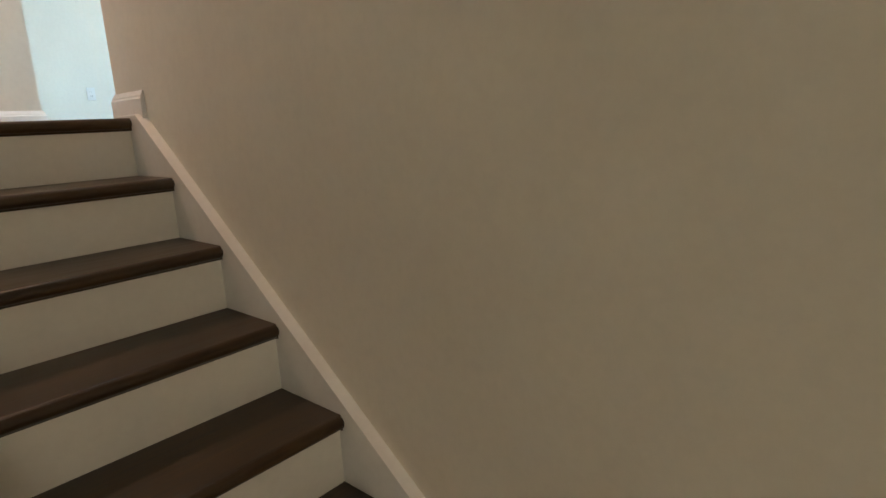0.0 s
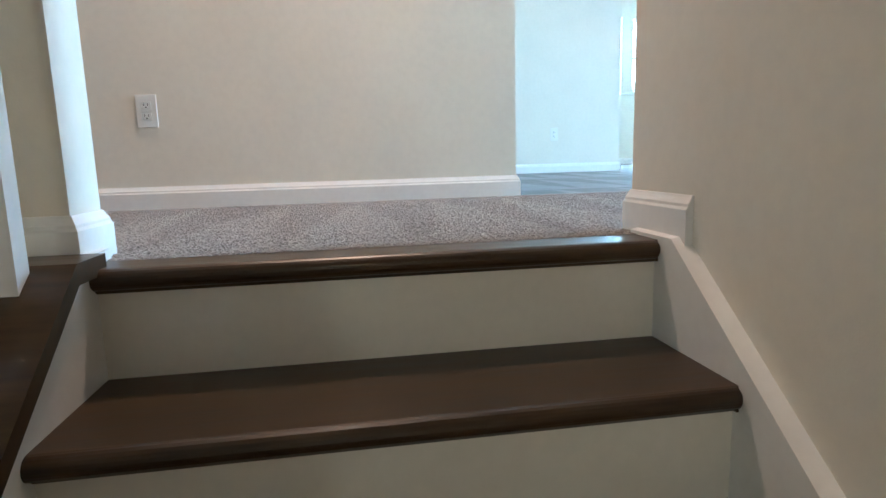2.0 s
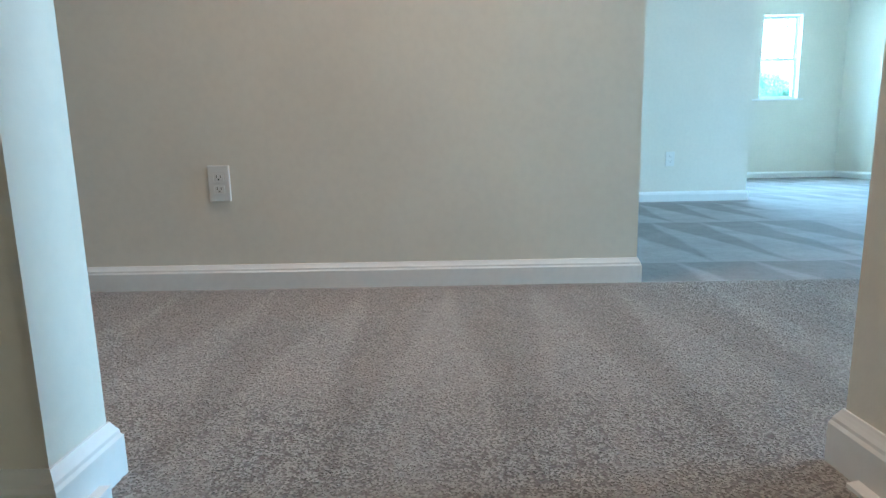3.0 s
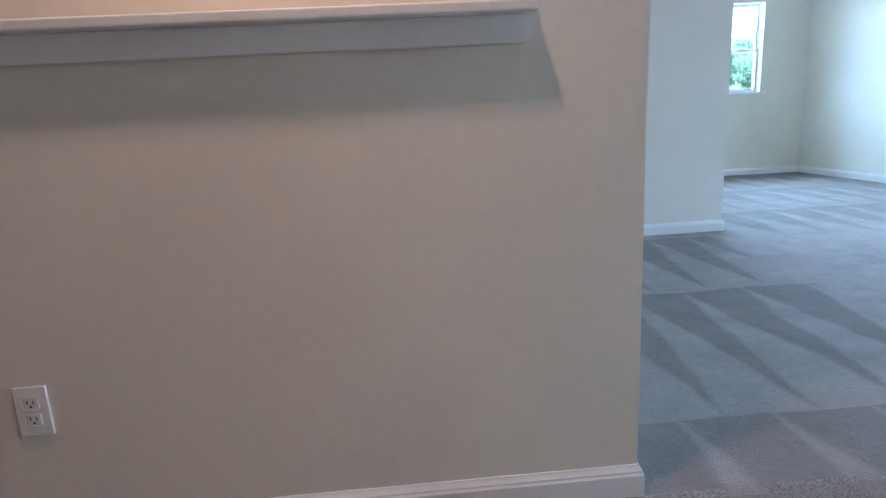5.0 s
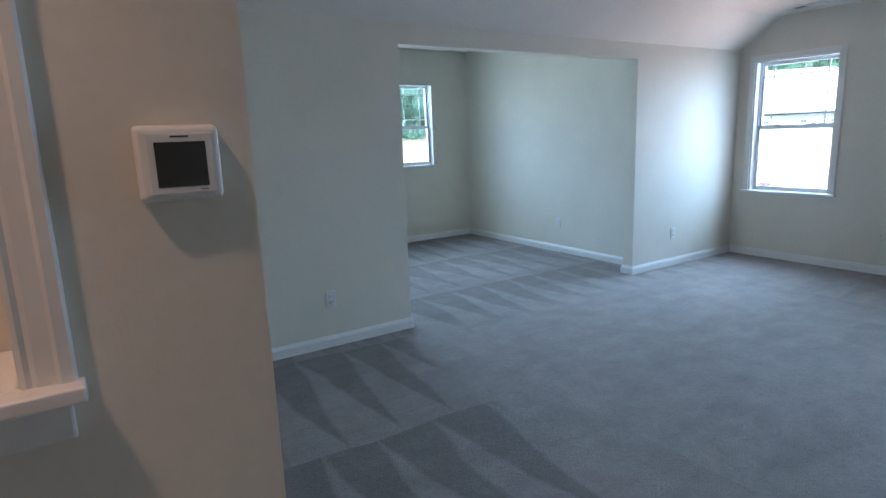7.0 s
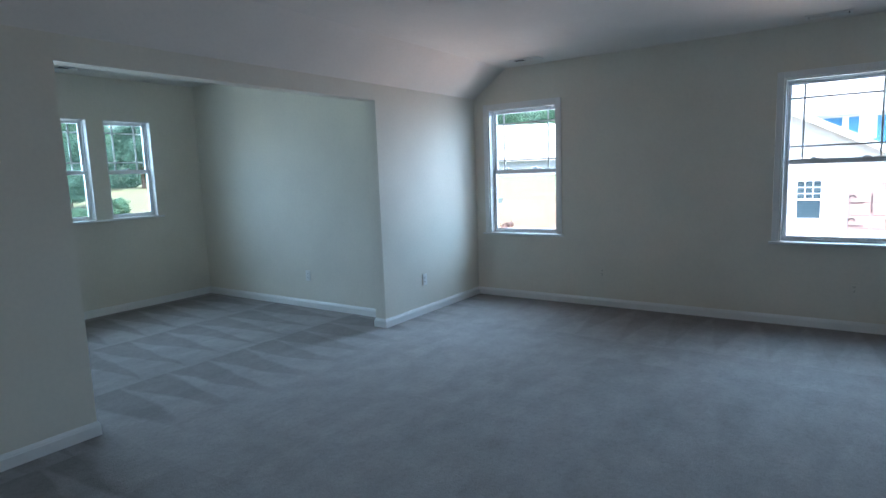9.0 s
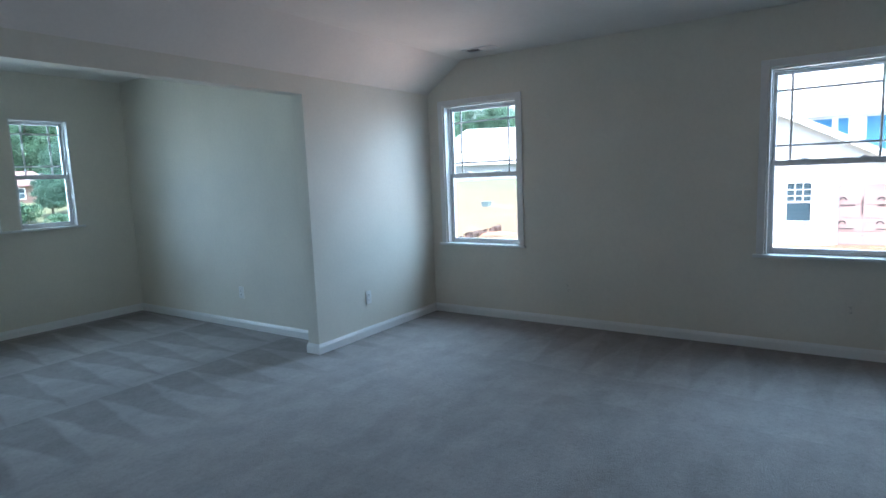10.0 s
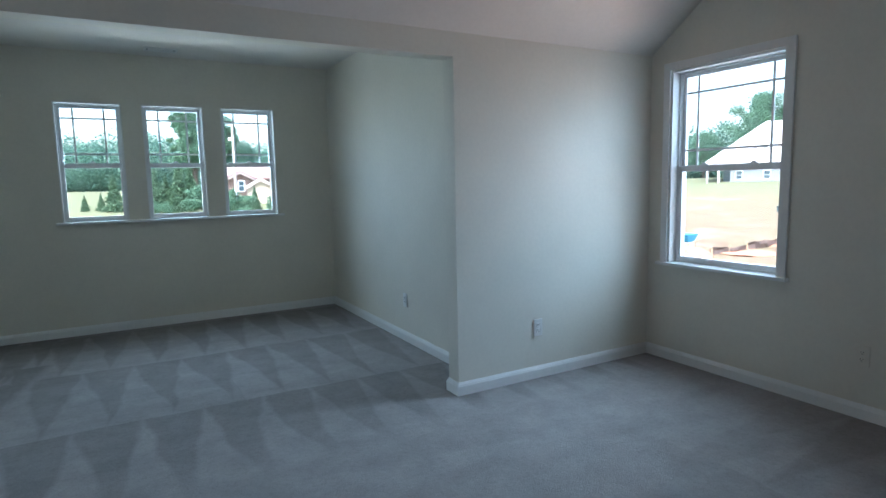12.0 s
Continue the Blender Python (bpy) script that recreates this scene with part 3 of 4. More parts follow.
def ceiling_vent(x, y, z, along, length=0.31, width=0.155):
    vt = thing("ceiling_vent", (x, y, z), "white metal air register with slats in the ceiling", "vent", "ceiling vents")
    lx, ly = (length / 2, width / 2) if along == 'x' else (width / 2, length / 2)
    bm = bmesh.new()
    for b in ((x - lx, x + lx, y - ly, y - ly + 0.022), (x - lx, x + lx, y + ly - 0.022, y + ly), (x - lx, x - lx + 0.022, y - ly + 0.022, y + ly - 0.022), (x + lx - 0.022, x + lx, y - ly + 0.022, y + ly - 0.022)):
        box(bm, *b, z - 0.008, z - 0.0005)
    soften(bm, 0.002)
    part("frame", bm, METAL_WHITE, vt)
    # near-black sheet behind the slats paints the shade of the duct
    bm = bmesh.new()
    box(bm, x - lx + 0.02, x + lx - 0.02, y - ly + 0.02, y + ly - 0.02, z - 0.0025, z - 0.0005)
    part("backing", bm, SLOT, vt, "dark sheet standing for the shade in the duct")
    n = 18
    for i in range(n):
        c = -length / 2 + 0.028 + (length - 0.056) * (i + 0.5) / n
        tilt = 0.006 if i < n / 2 else -0.006
        bm = bmesh.new()
        if along == 'x':
            prism(bm, [(x + c - tilt, z - 0.003), (x + c - tilt + 0.0015, z - 0.003), (x + c + tilt + 0.0015, z - 0.009), (x + c + tilt, z - 0.009)], 'y', y - ly + 0.022, y + ly - 0.022)
        else:
            prism(bm, [(y + c - tilt, z - 0.003), (y + c - tilt + 0.0015, z - 0.003), (y + c + tilt + 0.0015, z - 0.009), (y + c + tilt, z - 0.009)], 'x', x - lx + 0.022, x + lx - 0.022)
        part("slat", bm, METAL_WHITE, vt)
    bm = bmesh.new()
    box(bm, x - 0.004, x + 0.004, y - 0.004, y + 0.004, z - 0.013, z - 0.009)
    part("lever", bm, METAL_WHITE, vt)
    return vt


ceiling_vent(5.91, 3.37, CZ, 'y')
ceiling_vent(6.00, 0.86, CZ, 'y')
ceiling_vent(3.17, 7.02, CZ2, 'x', 0.27)

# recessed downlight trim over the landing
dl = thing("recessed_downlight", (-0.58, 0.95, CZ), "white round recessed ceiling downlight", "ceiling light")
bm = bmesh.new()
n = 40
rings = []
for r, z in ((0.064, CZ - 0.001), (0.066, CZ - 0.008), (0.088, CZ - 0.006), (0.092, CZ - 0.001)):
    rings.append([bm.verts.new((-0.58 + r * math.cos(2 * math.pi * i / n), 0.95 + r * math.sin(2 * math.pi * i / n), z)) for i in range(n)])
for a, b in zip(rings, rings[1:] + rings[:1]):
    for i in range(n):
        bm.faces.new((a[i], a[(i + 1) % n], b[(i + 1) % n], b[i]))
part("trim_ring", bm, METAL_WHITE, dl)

# unseen pendant body added for the stairwell fill lamp
qx, qy, qz = -2.10, -5.00, 0.10
pd = thing("added_pendant", (qx, qy, qz), "unseen pendant on a dark cord, added to light the stairwell", "pendant lamp")
bm = bmesh.new()
prism(bm, [(qx - 0.004, qy - 0.004), (qx + 0.004, qy - 0.004), (qx + 0.004, qy + 0.004), (qx - 0.004, qy + 0.004)], 'z', qz + 0.14, CZ - 0.001)
part("cord", bm, SLOT, pd)
bm = bmesh.new()
bmesh.ops.create_cone(bm, cap_ends=True, segments=24, radius1=0.05, radius2=0.02, depth=0.05, matrix=Matrix.Translation((qx, qy, qz + 0.15)))
part("cap", bm, SLOT, pd)

# ---- outdoors ----


def ground_z(x, y):
    r = math.hypot(x - 4, y - 4)
    a = max(0.0, min(1.0, (math.degrees(math.atan2(y - 4, x - 4)) + 20) / 90))
    a = 1 - a if -20 <= math.degrees(math.atan2(y - 4, x - 4)) <= 70 else (1.0 if -110 < math.degrees(math.atan2(y - 4, x - 4)) < -20 else 0.0)
    t1 = max(0.0, min(1.0, (r - 20) / 70))
    t2 = max(0.0, min(1.0, (r - 18) / 45))
    h1 = -3.0 + 3.8 * (3 * t1 * t1 - 2 * t1 ** 3)
    h2 = -3.0 + 4.1 * (3 * t2 * t2 - 2 * t2 ** 3)
    return h1 + (h2 - h1) * a + 0.10 * noise.noise((x * 0.25, y * 0.25, 0)) * min(1, r / 15)


def ground_mat():
    m, nt, b = mat_base("ground_soil_grass", 0.95)
    v = coords(nt)
    sep = nt.nodes.new("ShaderNodeSeparateXYZ")
    nt.links.new(v, sep.inputs[0])
    n1 = noise_tex(nt, v, 0.09, 5, 0.6)
    n2 = noise_tex(nt, v, 1.4, 6, 0.7)
    grass = ramp(nt, n2, [(0.25, (0.072, 0.084, 0.034)), (0.5, (0.122, 0.128, 0.058)), (0.8, (0.180, 0.170, 0.088))])
    clay = ramp(nt, n2, [(0.25, (0.110, 0.062, 0.034)), (0.5, (0.165, 0.112, 0.062)), (0.8, (0.215, 0.165, 0.098))])
    # building plot: bare soil east of the house, grass to the north and far off
    east = math_node(nt, 'SUBTRACT', sep.outputs[0], math_node(nt, 'MULTIPLY', sep.outputs[1], 0.55))
    e = ramp_val(nt, math_node(nt, 'ADD', east, math_node(nt, 'MULTIPLY', n1, 8.0)), 2.0, 12.0)
    far = ramp_val(nt, math_node(nt, 'ADD', sep.outputs[0], math_node(nt, 'MULTIPLY', n1, 14.0)), 64.0, 50.0)
    n3 = noise_tex(nt, v, 0.35, 5, 0.65)
    clay = mix(nt, clay, grass, math_node(nt, 'MULTIPLY', ramp_val(nt, n3, 0.52, 0.66), 0.6))
    clay = mix(nt, clay, (0.27, 0.225, 0.16), math_node(nt, 'MULTIPLY', ramp_val(nt, n3, 0.46, 0.34), 0.7))
    nt.links.new(mix(nt, grass, clay, math_node(nt, 'MULTIPLY', e, far)), b.inputs["Base Color"])
    bump(nt, b, n2, 0.6, 0.15)
    return m


GROUND = ground_mat()
radii = [0, 4, 8, 12] + [12 + 2.5 * i for i in range(1, 36)] + [110, 130, 170, 240, 400, 800, 1600, 3000]
bm = bmesh.new()
NA = 144
prev = None
for r in radii:
    if r == 0:
        ring = [bm.verts.new((4, 4, -3.0))]
    else:
        ring = [bm.verts.new((4 + r * math.cos(2 * math.pi * i / NA), 4 + r * math.sin(2 * math.pi * i / NA), ground_z(4 + r * math.cos(2 * math.pi * i / NA), 4 + r * math.sin(2 * math.pi * i / NA)))) for i in range(NA)]
    if prev is not None:
        for i in range(NA):
            if len(prev) == 1:
                bm.faces.new((prev[0], ring[i], ring[(i + 1) % NA]))
            else:
                bm.faces.new((prev[i], ring[i], ring[(i + 1) % NA], prev[(i + 1) % NA]))
    prev = ring
tagged(part("ground", bm, GROUND, smooth=True), "grassy field and bare clay building plot", "ground", kind="structure")


def siding_mat(name, col, pitch=0.15):
    """Lap siding: shallow relief of overlapping boards."""
    m, nt, b = mat_base(name, 0.6)
    v = coords(nt)
    sep = nt.nodes.new("ShaderNodeSeparateXYZ")
    nt.links.new(v, sep.inputs[0])
    f = math_node(nt, 'FRACT', math_node(nt, 'DIVIDE', sep.outputs[2], pitch))
    c = ramp(nt, noise_tex(nt, v, 2.0, 4), [(0.3, tuple(x * 0.92 for x in col)), (0.7, col)])
    nt.links.new(c, b.inputs["Base Color"])
    bump(nt, b, f, 0.8, 0.02)
    return m


def roof_mat(name, col):
    m, nt, b = mat_base(name, 0.9)
    v = coords(nt)
    c = ramp(nt, noise_tex(nt, v, 5.0, 5, 0.7), [(0.3, tuple(x * 0.75 for x in col)), (0.7, tuple(x * 1.15 for x in col))])
    nt.links.new(c, b.inputs["Base Color"])
    bump(nt, b, noise_tex(nt, v, 12, 3), 0.5, 0.02)
    return m


S_WHITE = siding_mat("siding_white", (0.75, 0.74, 0.72))
S_GREY = siding_mat("siding_grey", (0.27, 0.285, 0.30))
S_BLUE = siding_mat("siding_blue", (0.075, 0.23, 0.40))
S_BRICK = siding_mat("brick_brown", (0.20, 0.135, 0.11), 0.075)
S_BEIGE = siding_mat("siding_beige", (0.48, 0.40, 0.30))
R_PINK = roof_mat("shingles_pinkish", (0.25, 0.15, 0.135))
R_LIGHT = roof_mat("shingles_light", (0.52, 0.49, 0.46))
PINK_DOOR = plain("garage_door_paint", (0.40, 0.26, 0.23), 0.5)
BLIND = plain("window_blind", (0.70, 0.70, 0.68), 0.6)
EAVE = plain("eave_paint", (0.34, 0.28, 0.25), 0.6)
IRON = plain("dark_iron", (0.05, 0.04, 0.04), 0.5)
DARK_GLASS = plain("far_window_glass", (0.05, 0.08, 0.10), 0.08)
X_TRIM = plain("exterior_trim", (0.78, 0.78, 0.76), 0.5, var=0.04)


def far_window(parent, frame_m, w, h, grid=(0, 0), lab="white framed window", glass=None):
    """A window on a facade: frame_m maps local (x across, -y out, z up) to the world."""
    bm = bmesh.new()
    t = 0.09
    for b in ((-w / 2 - t, w / 2 + t, -0.06, 0.02, h, h + t), (-w / 2 - t, w / 2 + t, -0.08, 0.02, -t, 0), (-w / 2 - t, -w / 2, -0.06, 0.02, 0, h), (w / 2, w / 2 + t, -0.06, 0.02, 0, h), (-w / 2, w / 2, -0.03, 0.0, h * 0.48, h * 0.53)):
        box(bm, *b)
    for i in range(1, grid[0]):
        c = -w / 2 + w * i / grid[0]
        box(bm, c - 0.02, c + 0.02, -0.03, 0, h * 0.5, h)
    for i in range(1, grid[1]):
        c = h * 0.5 + h * 0.5 * i / grid[1]
        box(bm, -w / 2, w / 2, -0.031, 0, c - 0.02, c + 0.02)
    bm.transform(frame_m)
    f = part("window", bm, X_TRIM, parent, lab)
    bm = bmesh.new()
    box(bm, -w / 2, w / 2, -0.012, 0.02, 0, h)
    bm.transform(frame_m)
    part("pane", bm, glass or DARK_GLASS, f)
    return f


def gable_house(name, label, m, w, d, eave, peak, wall_m, roof_m, over=0.4, edge=None):
    """House with its gable front at local y 0 facing -y, ridge along y; m is its pose, base at z 0."""
    h = thing(name, m.translation, label, "house")
    bm = bmesh.new()
    prism(bm, [(-w / 2, -1.5), (w / 2, -1.5), (w / 2, eave), (0, peak), (-w / 2, eave)], 'y', 0, d)
    bm.transform(m)
    part("wall", bm, wall_m, h)
    bm = bmesh.new()
    s = (peak - eave) / (w / 2)
    t = 0.16
    e = w / 2 + over
    ez = eave - over * s
    for sg in (-1, 1):
        prism(bm, [(sg * e, ez + 0.02), (0, peak + 0.02), (0, peak + 0.02 + t), (sg * e, ez + 0.02 + t)], 'y', -over, d + over)
    bm.transform(m)
    part("roof", bm, roof_m, h)
    bm = bmesh.new()
    for sg in (-1, 1):
        prism(bm, [(sg * e, ez - 0.16), (0, peak - 0.16), (0, peak + 0.02), (sg * e, ez + 0.02)], 'y', -over - 0.04, -over + 0.02)
    bm.transform(m)
    part("fascia", bm, edge or X_TRIM, h, "painted fascia board")
    return h


def facade(m, x, z):
    return m @ Matrix.Translation((x, 0, z))


# white house with a garage door, straight across from the tall window
mw = pose(32.8, 3.3, ground_z(32.8, 3.3), 0, 0, -90)
zb = mw.translation.z
hw = gable_house("white_house", "white sided house with a pinkish garage door", mw, 9.4, 11, 1.45 - zb, 3.95 - zb, S_WHITE, R_LIGHT)
far_window(hw, facade(mw, 1.35, -1.35 - zb), 0.95, 1.75, (3, 3))
bm = bmesh.new()
box(bm, 2.9, 4.66, -0.04, 0.05, 0, 0.3 - zb)
bm.transform(mw)
gd = part("garage_door", bm, PINK_DOOR, hw, "pinkish panelled garage door")
for i in range(4):
    for j in range(2):
        bm = bmesh.new()
        box(bm, 2.98 + j * 0.86, 3.72 + j * 0.86, -0.052, -0.03, 0.12 + i * 0.60, 0.62 + i * 0.60)
        soften(bm, 0.01, 1)
        bm.transform(mw)
        part("panel", bm, PINK_DOOR, gd)
dt = 0.3 - zb
for x in (3.05, 4.42):
    for z in (dt - 0.70, dt - 1.75):
        bm = bmesh.new()
        prism(bm, [(x + r * math.cos(a), z + r * math.sin(a)) for r, a in [(0.15, math.pi * k / 8) for k in range(9)] + [(0.09, math.pi * k / 8) for k in range(8, -1, -1)]], 'y', -0.075, -0.05)
        bm.transform(mw)
        part("hinge_arch", bm, IRON, gd, "dark iron half-round fitting")
        bm = bmesh.new()
        box(bm, x - 0.12, x + (0.45 if x < 4 else 0.2), -0.07, -0.05, z - 0.24, z - 0.20)
        bm.transform(mw)
        part("hinge_strap", bm, IRON, gd, "dark iron strap")
bm = bmesh.new()
box(bm, 3.76, 3.79, -0.08, -0.05, dt - 1.34, dt - 0.53)
bm.transform(mw)
part("door_handle", bm, IRON, gd, "dark iron pull bar")
# blue house behind it
mb = pose(51.5, -10.5, ground_z(47, 0.5) - 0.4, 0, 0, 0)
zb = mb.translation.z
hb = gable_house("blue_house", "blue sided house with white trim and a pale roof", mb, 9, 13.6, 4.55 - zb, 8.4 - zb, S_BLUE, R_LIGHT)
east_face = mb @ Matrix.Translation((-4.5, 0, 0)) @ pose(0, 0, 0, 0, 0, -90)
far_window(hb, east_face @ Matrix.Translation((-9.96, 0, 2.70 - zb)), 0.76, 1.25, glass=BLIND)
far_window(hb, east_face @ Matrix.Translation((-6.0, 0, 2.75 - zb)), 0.95, 1.25, glass=BLIND)
for y in (-13.5, -11.15, -7.0):
    bm = bmesh.new()
    box(bm, y - 0.17, y + 0.17, -0.12, 0.02, 0, 4.4 - zb)
    bm.transform(east_face)
    part("corner_board", bm, X_TRIM, hb, "white trim board")
bm = bmesh.new()
box(bm, -13.6, 0, -0.10, 0.02, 4.05 - zb, 4.45 - zb)
bm.transform(east_face)
part("frieze_board", bm, X_TRIM, hb, "white frieze board")


def hip_roof(bm, x0, x1, y0, y1, eave, ridge, t=0.18):
    """Hipped roof over a plan rectangle, with a fascia depth t; all four slopes have one pitch."""
    half = (y1 - y0) / 2
    ym = (y0 + y1) / 2
    low = [bm.verts.new((x, y, eave - t)) for x, y in ((x0, y0), (x1, y0), (x1, y1), (x0, y1))]
    top = [bm.verts.new((x, y, eave)) for x, y in ((x0, y0), (x1, y0), (x1, y1), (x0, y1))]
    a, b = bm.verts.new((x0 + half, ym, ridge)), bm.verts.new((x1 - half, ym, ridge))
    bm.faces.new(low)
    for i in range(4):
        bm.faces.new((low[i], low[(i + 1) % 4], top[(i + 1) % 4], top[i]))
    for f in ((top[0], top[1], b, a), (top[1], top[2], b), (top[2], top[3], a, b), (top[3], top[0], a)):
        bm.faces.new(f)


# long grey house with a hipped roof on the rise
mg = pose(67.1, 36.9, 0.12, 0, 0, -61)
hg = thing("grey_house", mg.translation, "long light grey house with a pale hipped roof", "house")
bm = bmesh.new()
box(bm, -6.6, 12.2, 0, 11.0, -1.5, 2.42)
bm.transform(mg)
part("wall", bm, S_GREY, hg)
bm = bmesh.new()
hip_roof(bm, -9.4, 12.9, -0.55, 11.3, 2.60, 7.45)
bm.transform(mg)
part("roof", bm, R_LIGHT, hg)
for x in (-9.0, -7.8):
    bm = bmesh.new()
    box(bm, x - 0.09, x + 0.09, -0.2, -0.02, -1.5, 2.43)
    bm.transform(mg)
    part("porch_post", bm, X_TRIM, hg, "white porch post")
bm = bmesh.new()
box(bm, -7.45, -6.62, 1.2, 1.4, -0.3, 2.1)
bm.transform(mg)
part("door", bm, DARK_GLASS, hg, "dark porch door")
for x in (-5.7, -2.95, -0.65, 0.35, 4.0, 6.8):
    far_window(hg, facade(mg, x, 0.75), 0.62, 0.85)
for x in (-4.2, -3.3):
    bm = bmesh.new()
    box(bm, x - 0.22, x + 0.22, 1.25, 2.0, 3.9, 4.45)
    soften(bm, 0.05, 1)
    bm.transform(mg)
    part("roof_vent", bm, S_GREY, hg, "small grey roof vent")
# long brown brick house beyond the field, with a small gabled front
mk2 = pose(30.5, 77.6, ground_z(26, 74), 0, 0, 92)
zb = mk2.translation.z
hk2 = gable_house("brick_house", "long brown brick house with a pinkish shingle roof", mk2, 8.5, 17, 2.15 - zb, 3.62 - zb, S_BRICK, R_PINK, edge=EAVE)
for y in (3.0, 6.0, 9.1):
    far_window(hk2, mk2 @ Matrix.Translation((-4.25, y, 0.75 - zb)) @ pose(0, 0, 0, 0, 0, -90), 1.0, 1.05)
mk = pose(14.9, 69.2, ground_z(14.9, 69), 0, 0, 6)
zb = mk.translation.z
hk = gable_house("brick_house", "gabled front of a brown brick house", mk, 3.0, 4.4, 2.05 - zb, 2.78 - zb, S_BRICK, R_PINK, 0.3, EAVE)
far_window(hk, facade(mk, 0.15, 0.7 - zb), 0.6, 1.1)
ms = pose(16.0, 63.5, ground_z(16, 63.5), 0, 0, -10)
zb = ms.translation.z
gable_house("shed", "small beige shed with a light roof", ms, 2.7, 3.6, 1.12 - zb, 1.88 - zb, S_BEIGE, R_LIGHT, 0.25, EAVE)

# ---- plants ----


def leaf_mat(name, a, b2):
    """Leaves that let part of the light through."""
    m, nt, b = mat_base(name, 0.7)
    g = nt.nodes.new("ShaderNodeNewGeometry")
    c = ramp(nt, g.outputs["Random Per Island"], [(0.0, a), (1.0, b2)])
    nt.links.new(c, b.inputs["Base Color"])
    b.inputs["Specular IOR Level"].default_value = 0.25
    tl = nt.nodes.new("ShaderNodeBsdfTranslucent")
    nt.links.new(c, tl.inputs[0])
    mx = nt.nodes.new("ShaderNodeMixShader")
    mx.inputs[0].default_value = 0.42
    nt.links.new(b.outputs[0], mx.inputs[1])
    nt.links.new(tl.outputs[0], mx.inputs[2])
    nt.links.new(mx.outputs[0], nt.nodes["Material Output"].inputs[0])
    return m


LEAF = leaf_mat("broad_leaves", (0.085, 0.175, 0.115), (0.150, 0.250, 0.150))
LEAF2 = leaf_mat("dark_leaves", (0.075, 0.160, 0.125), (0.130, 0.220, 0.155))
NEEDLE = leaf_mat("needles", (0.065, 0.125, 0.072), (0.120, 0.190, 0.105))
BARK = plain("bark", (0.10, 0.075, 0.055), 0.9, var=0.3)


def quads_mesh(name, centres, size, rng, mat):
    n = len(centres)
    d1 = rng.normal(size=(n, 3))
    d1 /= np.linalg.norm(d1, axis=1)[:, None]
    d2 = np.cross(d1, rng.normal(size=(n, 3)))
    d2 /= np.linalg.norm(d2, axis=1)[:, None]
    s = size * rng.uniform(0.6, 1.3, (n, 1))
    v = np.stack([centres - d1 * s, centres + d2 * s * 0.6, centres + d1 * s, centres - d2 * s * 0.6], 1).reshape(-1, 3)
    f = np.arange(4 * n).reshape(-1, 4)
    me = bpy.data.meshes.new(name)
    me.from_pydata(v.tolist(), [], f.tolist())
    me.materials.append(mat)
    return me


def limb(bm, p0, p1, r0, r1, n=7):
    p0, p1 = Vector(p0), Vector(p1)
    q = (p1 - p0).to_track_quat('Z', 'Y').to_matrix()
    rs = [[bm.verts.new(p + q @ Vector((r * math.cos(2 * math.pi * i / n), r * math.sin(2 * math.pi * i / n), 0))) for i in range(n)] for p, r in ((p0, r0), (p1, r1))]
    for i in range(n):
        bm.faces.new((rs[0][i], rs[0][(i + 1) % n], rs[1][(i + 1) % n], rs[1][i]))


def broad_tree(seed, h, spread, leaves, size, mat, name="tree", label="tall leafy green tree"):
    rng = np.random.default_rng(seed)
    t = thing(name, (0, 0, 0), label, "tree", "trees")
    bm = bmesh.new()
    limb(bm, (0, 0, -0.3), (0, 0, h * 0.45), 0.03 * h, 0.018 * h)
    blobs = []
    for i in range(90):
        a = rng.uniform(0, 2 * math.pi)
        z = h * rng.uniform(0.25, 0.97)
        rr = spread * math.sqrt(max(0.05, 1 - ((z / h - 0.55) / 0.5) ** 2)) * rng.uniform(0.15, 0.95)
        c = np.array((rr * math.cos(a), rr * math.sin(a), z))
        blobs.append((c, spread * rng.uniform(0.12, 0.30)))
        if i < 12:
            limb(bm, (0, 0, h * rng.uniform(0.2, 0.45)), tuple(c), 0.010 * h, 0.003 * h, 5)
    part("trunk", bm, BARK, t)
    per = leaves // len(blobs)
    cs = []
    for c, r in blobs:
        d = rng.normal(size=(per, 3))
        d /= np.linalg.norm(d, axis=1)[:, None]
        cs.append(c + d * r * (0.15 + 1.2 * rng.beta(2.2, 1.8, (per, 1))) * np.array((1, 1, 0.75)))
    me = quads_mesh("crown", np.concatenate(cs), size, rng, mat)
    ob = new("crown", me)
    ob.parent = t
    return t


def conifer(seed, h, spread, leaves, size, label="young green conifer in the field"):
    rng = np.random.default_rng(seed)
    t = thing("conifer", (0, 0, 0), label, "tree", "young conifers")
    bm = bmesh.new()
    limb(bm, (0, 0, -0.2), (0, 0, h * 0.95), 0.02 * h, 0.004 * h)
    part("trunk", bm, BARK, t)
    u = rng.uniform(0, 1, leaves) ** 1.4
    a = rng.uniform(0, 2 * math.pi, leaves)
    lobes = 0.72 + 0.22 * np.sin(a * 5 + u * 40) * rng.uniform(0.5, 1, leaves) + 0.30 * np.sin(a * 2 + u * 13) * np.sin(u * 31 + 1)
    r = spread * (1 - u) * np.sqrt(rng.uniform(0.1, 1, leaves)) * lobes
    cs = np.stack([r * np.cos(a), r * np.sin(a), h * (0.05 + 0.95 * u) - 0.15 * r], 1)
    ob = new("crown", quads_mesh("crown", cs, size, rng, NEEDLE))
    ob.parent = t
    return t


def plant(src, spots, first=True):
    for i, (x, y, s, turn) in enumerate(spots):
        m = pose(x, y, ground_z(x, y) - 0.1, 0, 0, turn)
        ob = src if i == 0 and first else copy_thing(src, m)
        ob.matrix_basis = m @ Matrix.Diagonal((s, s, s, 1))


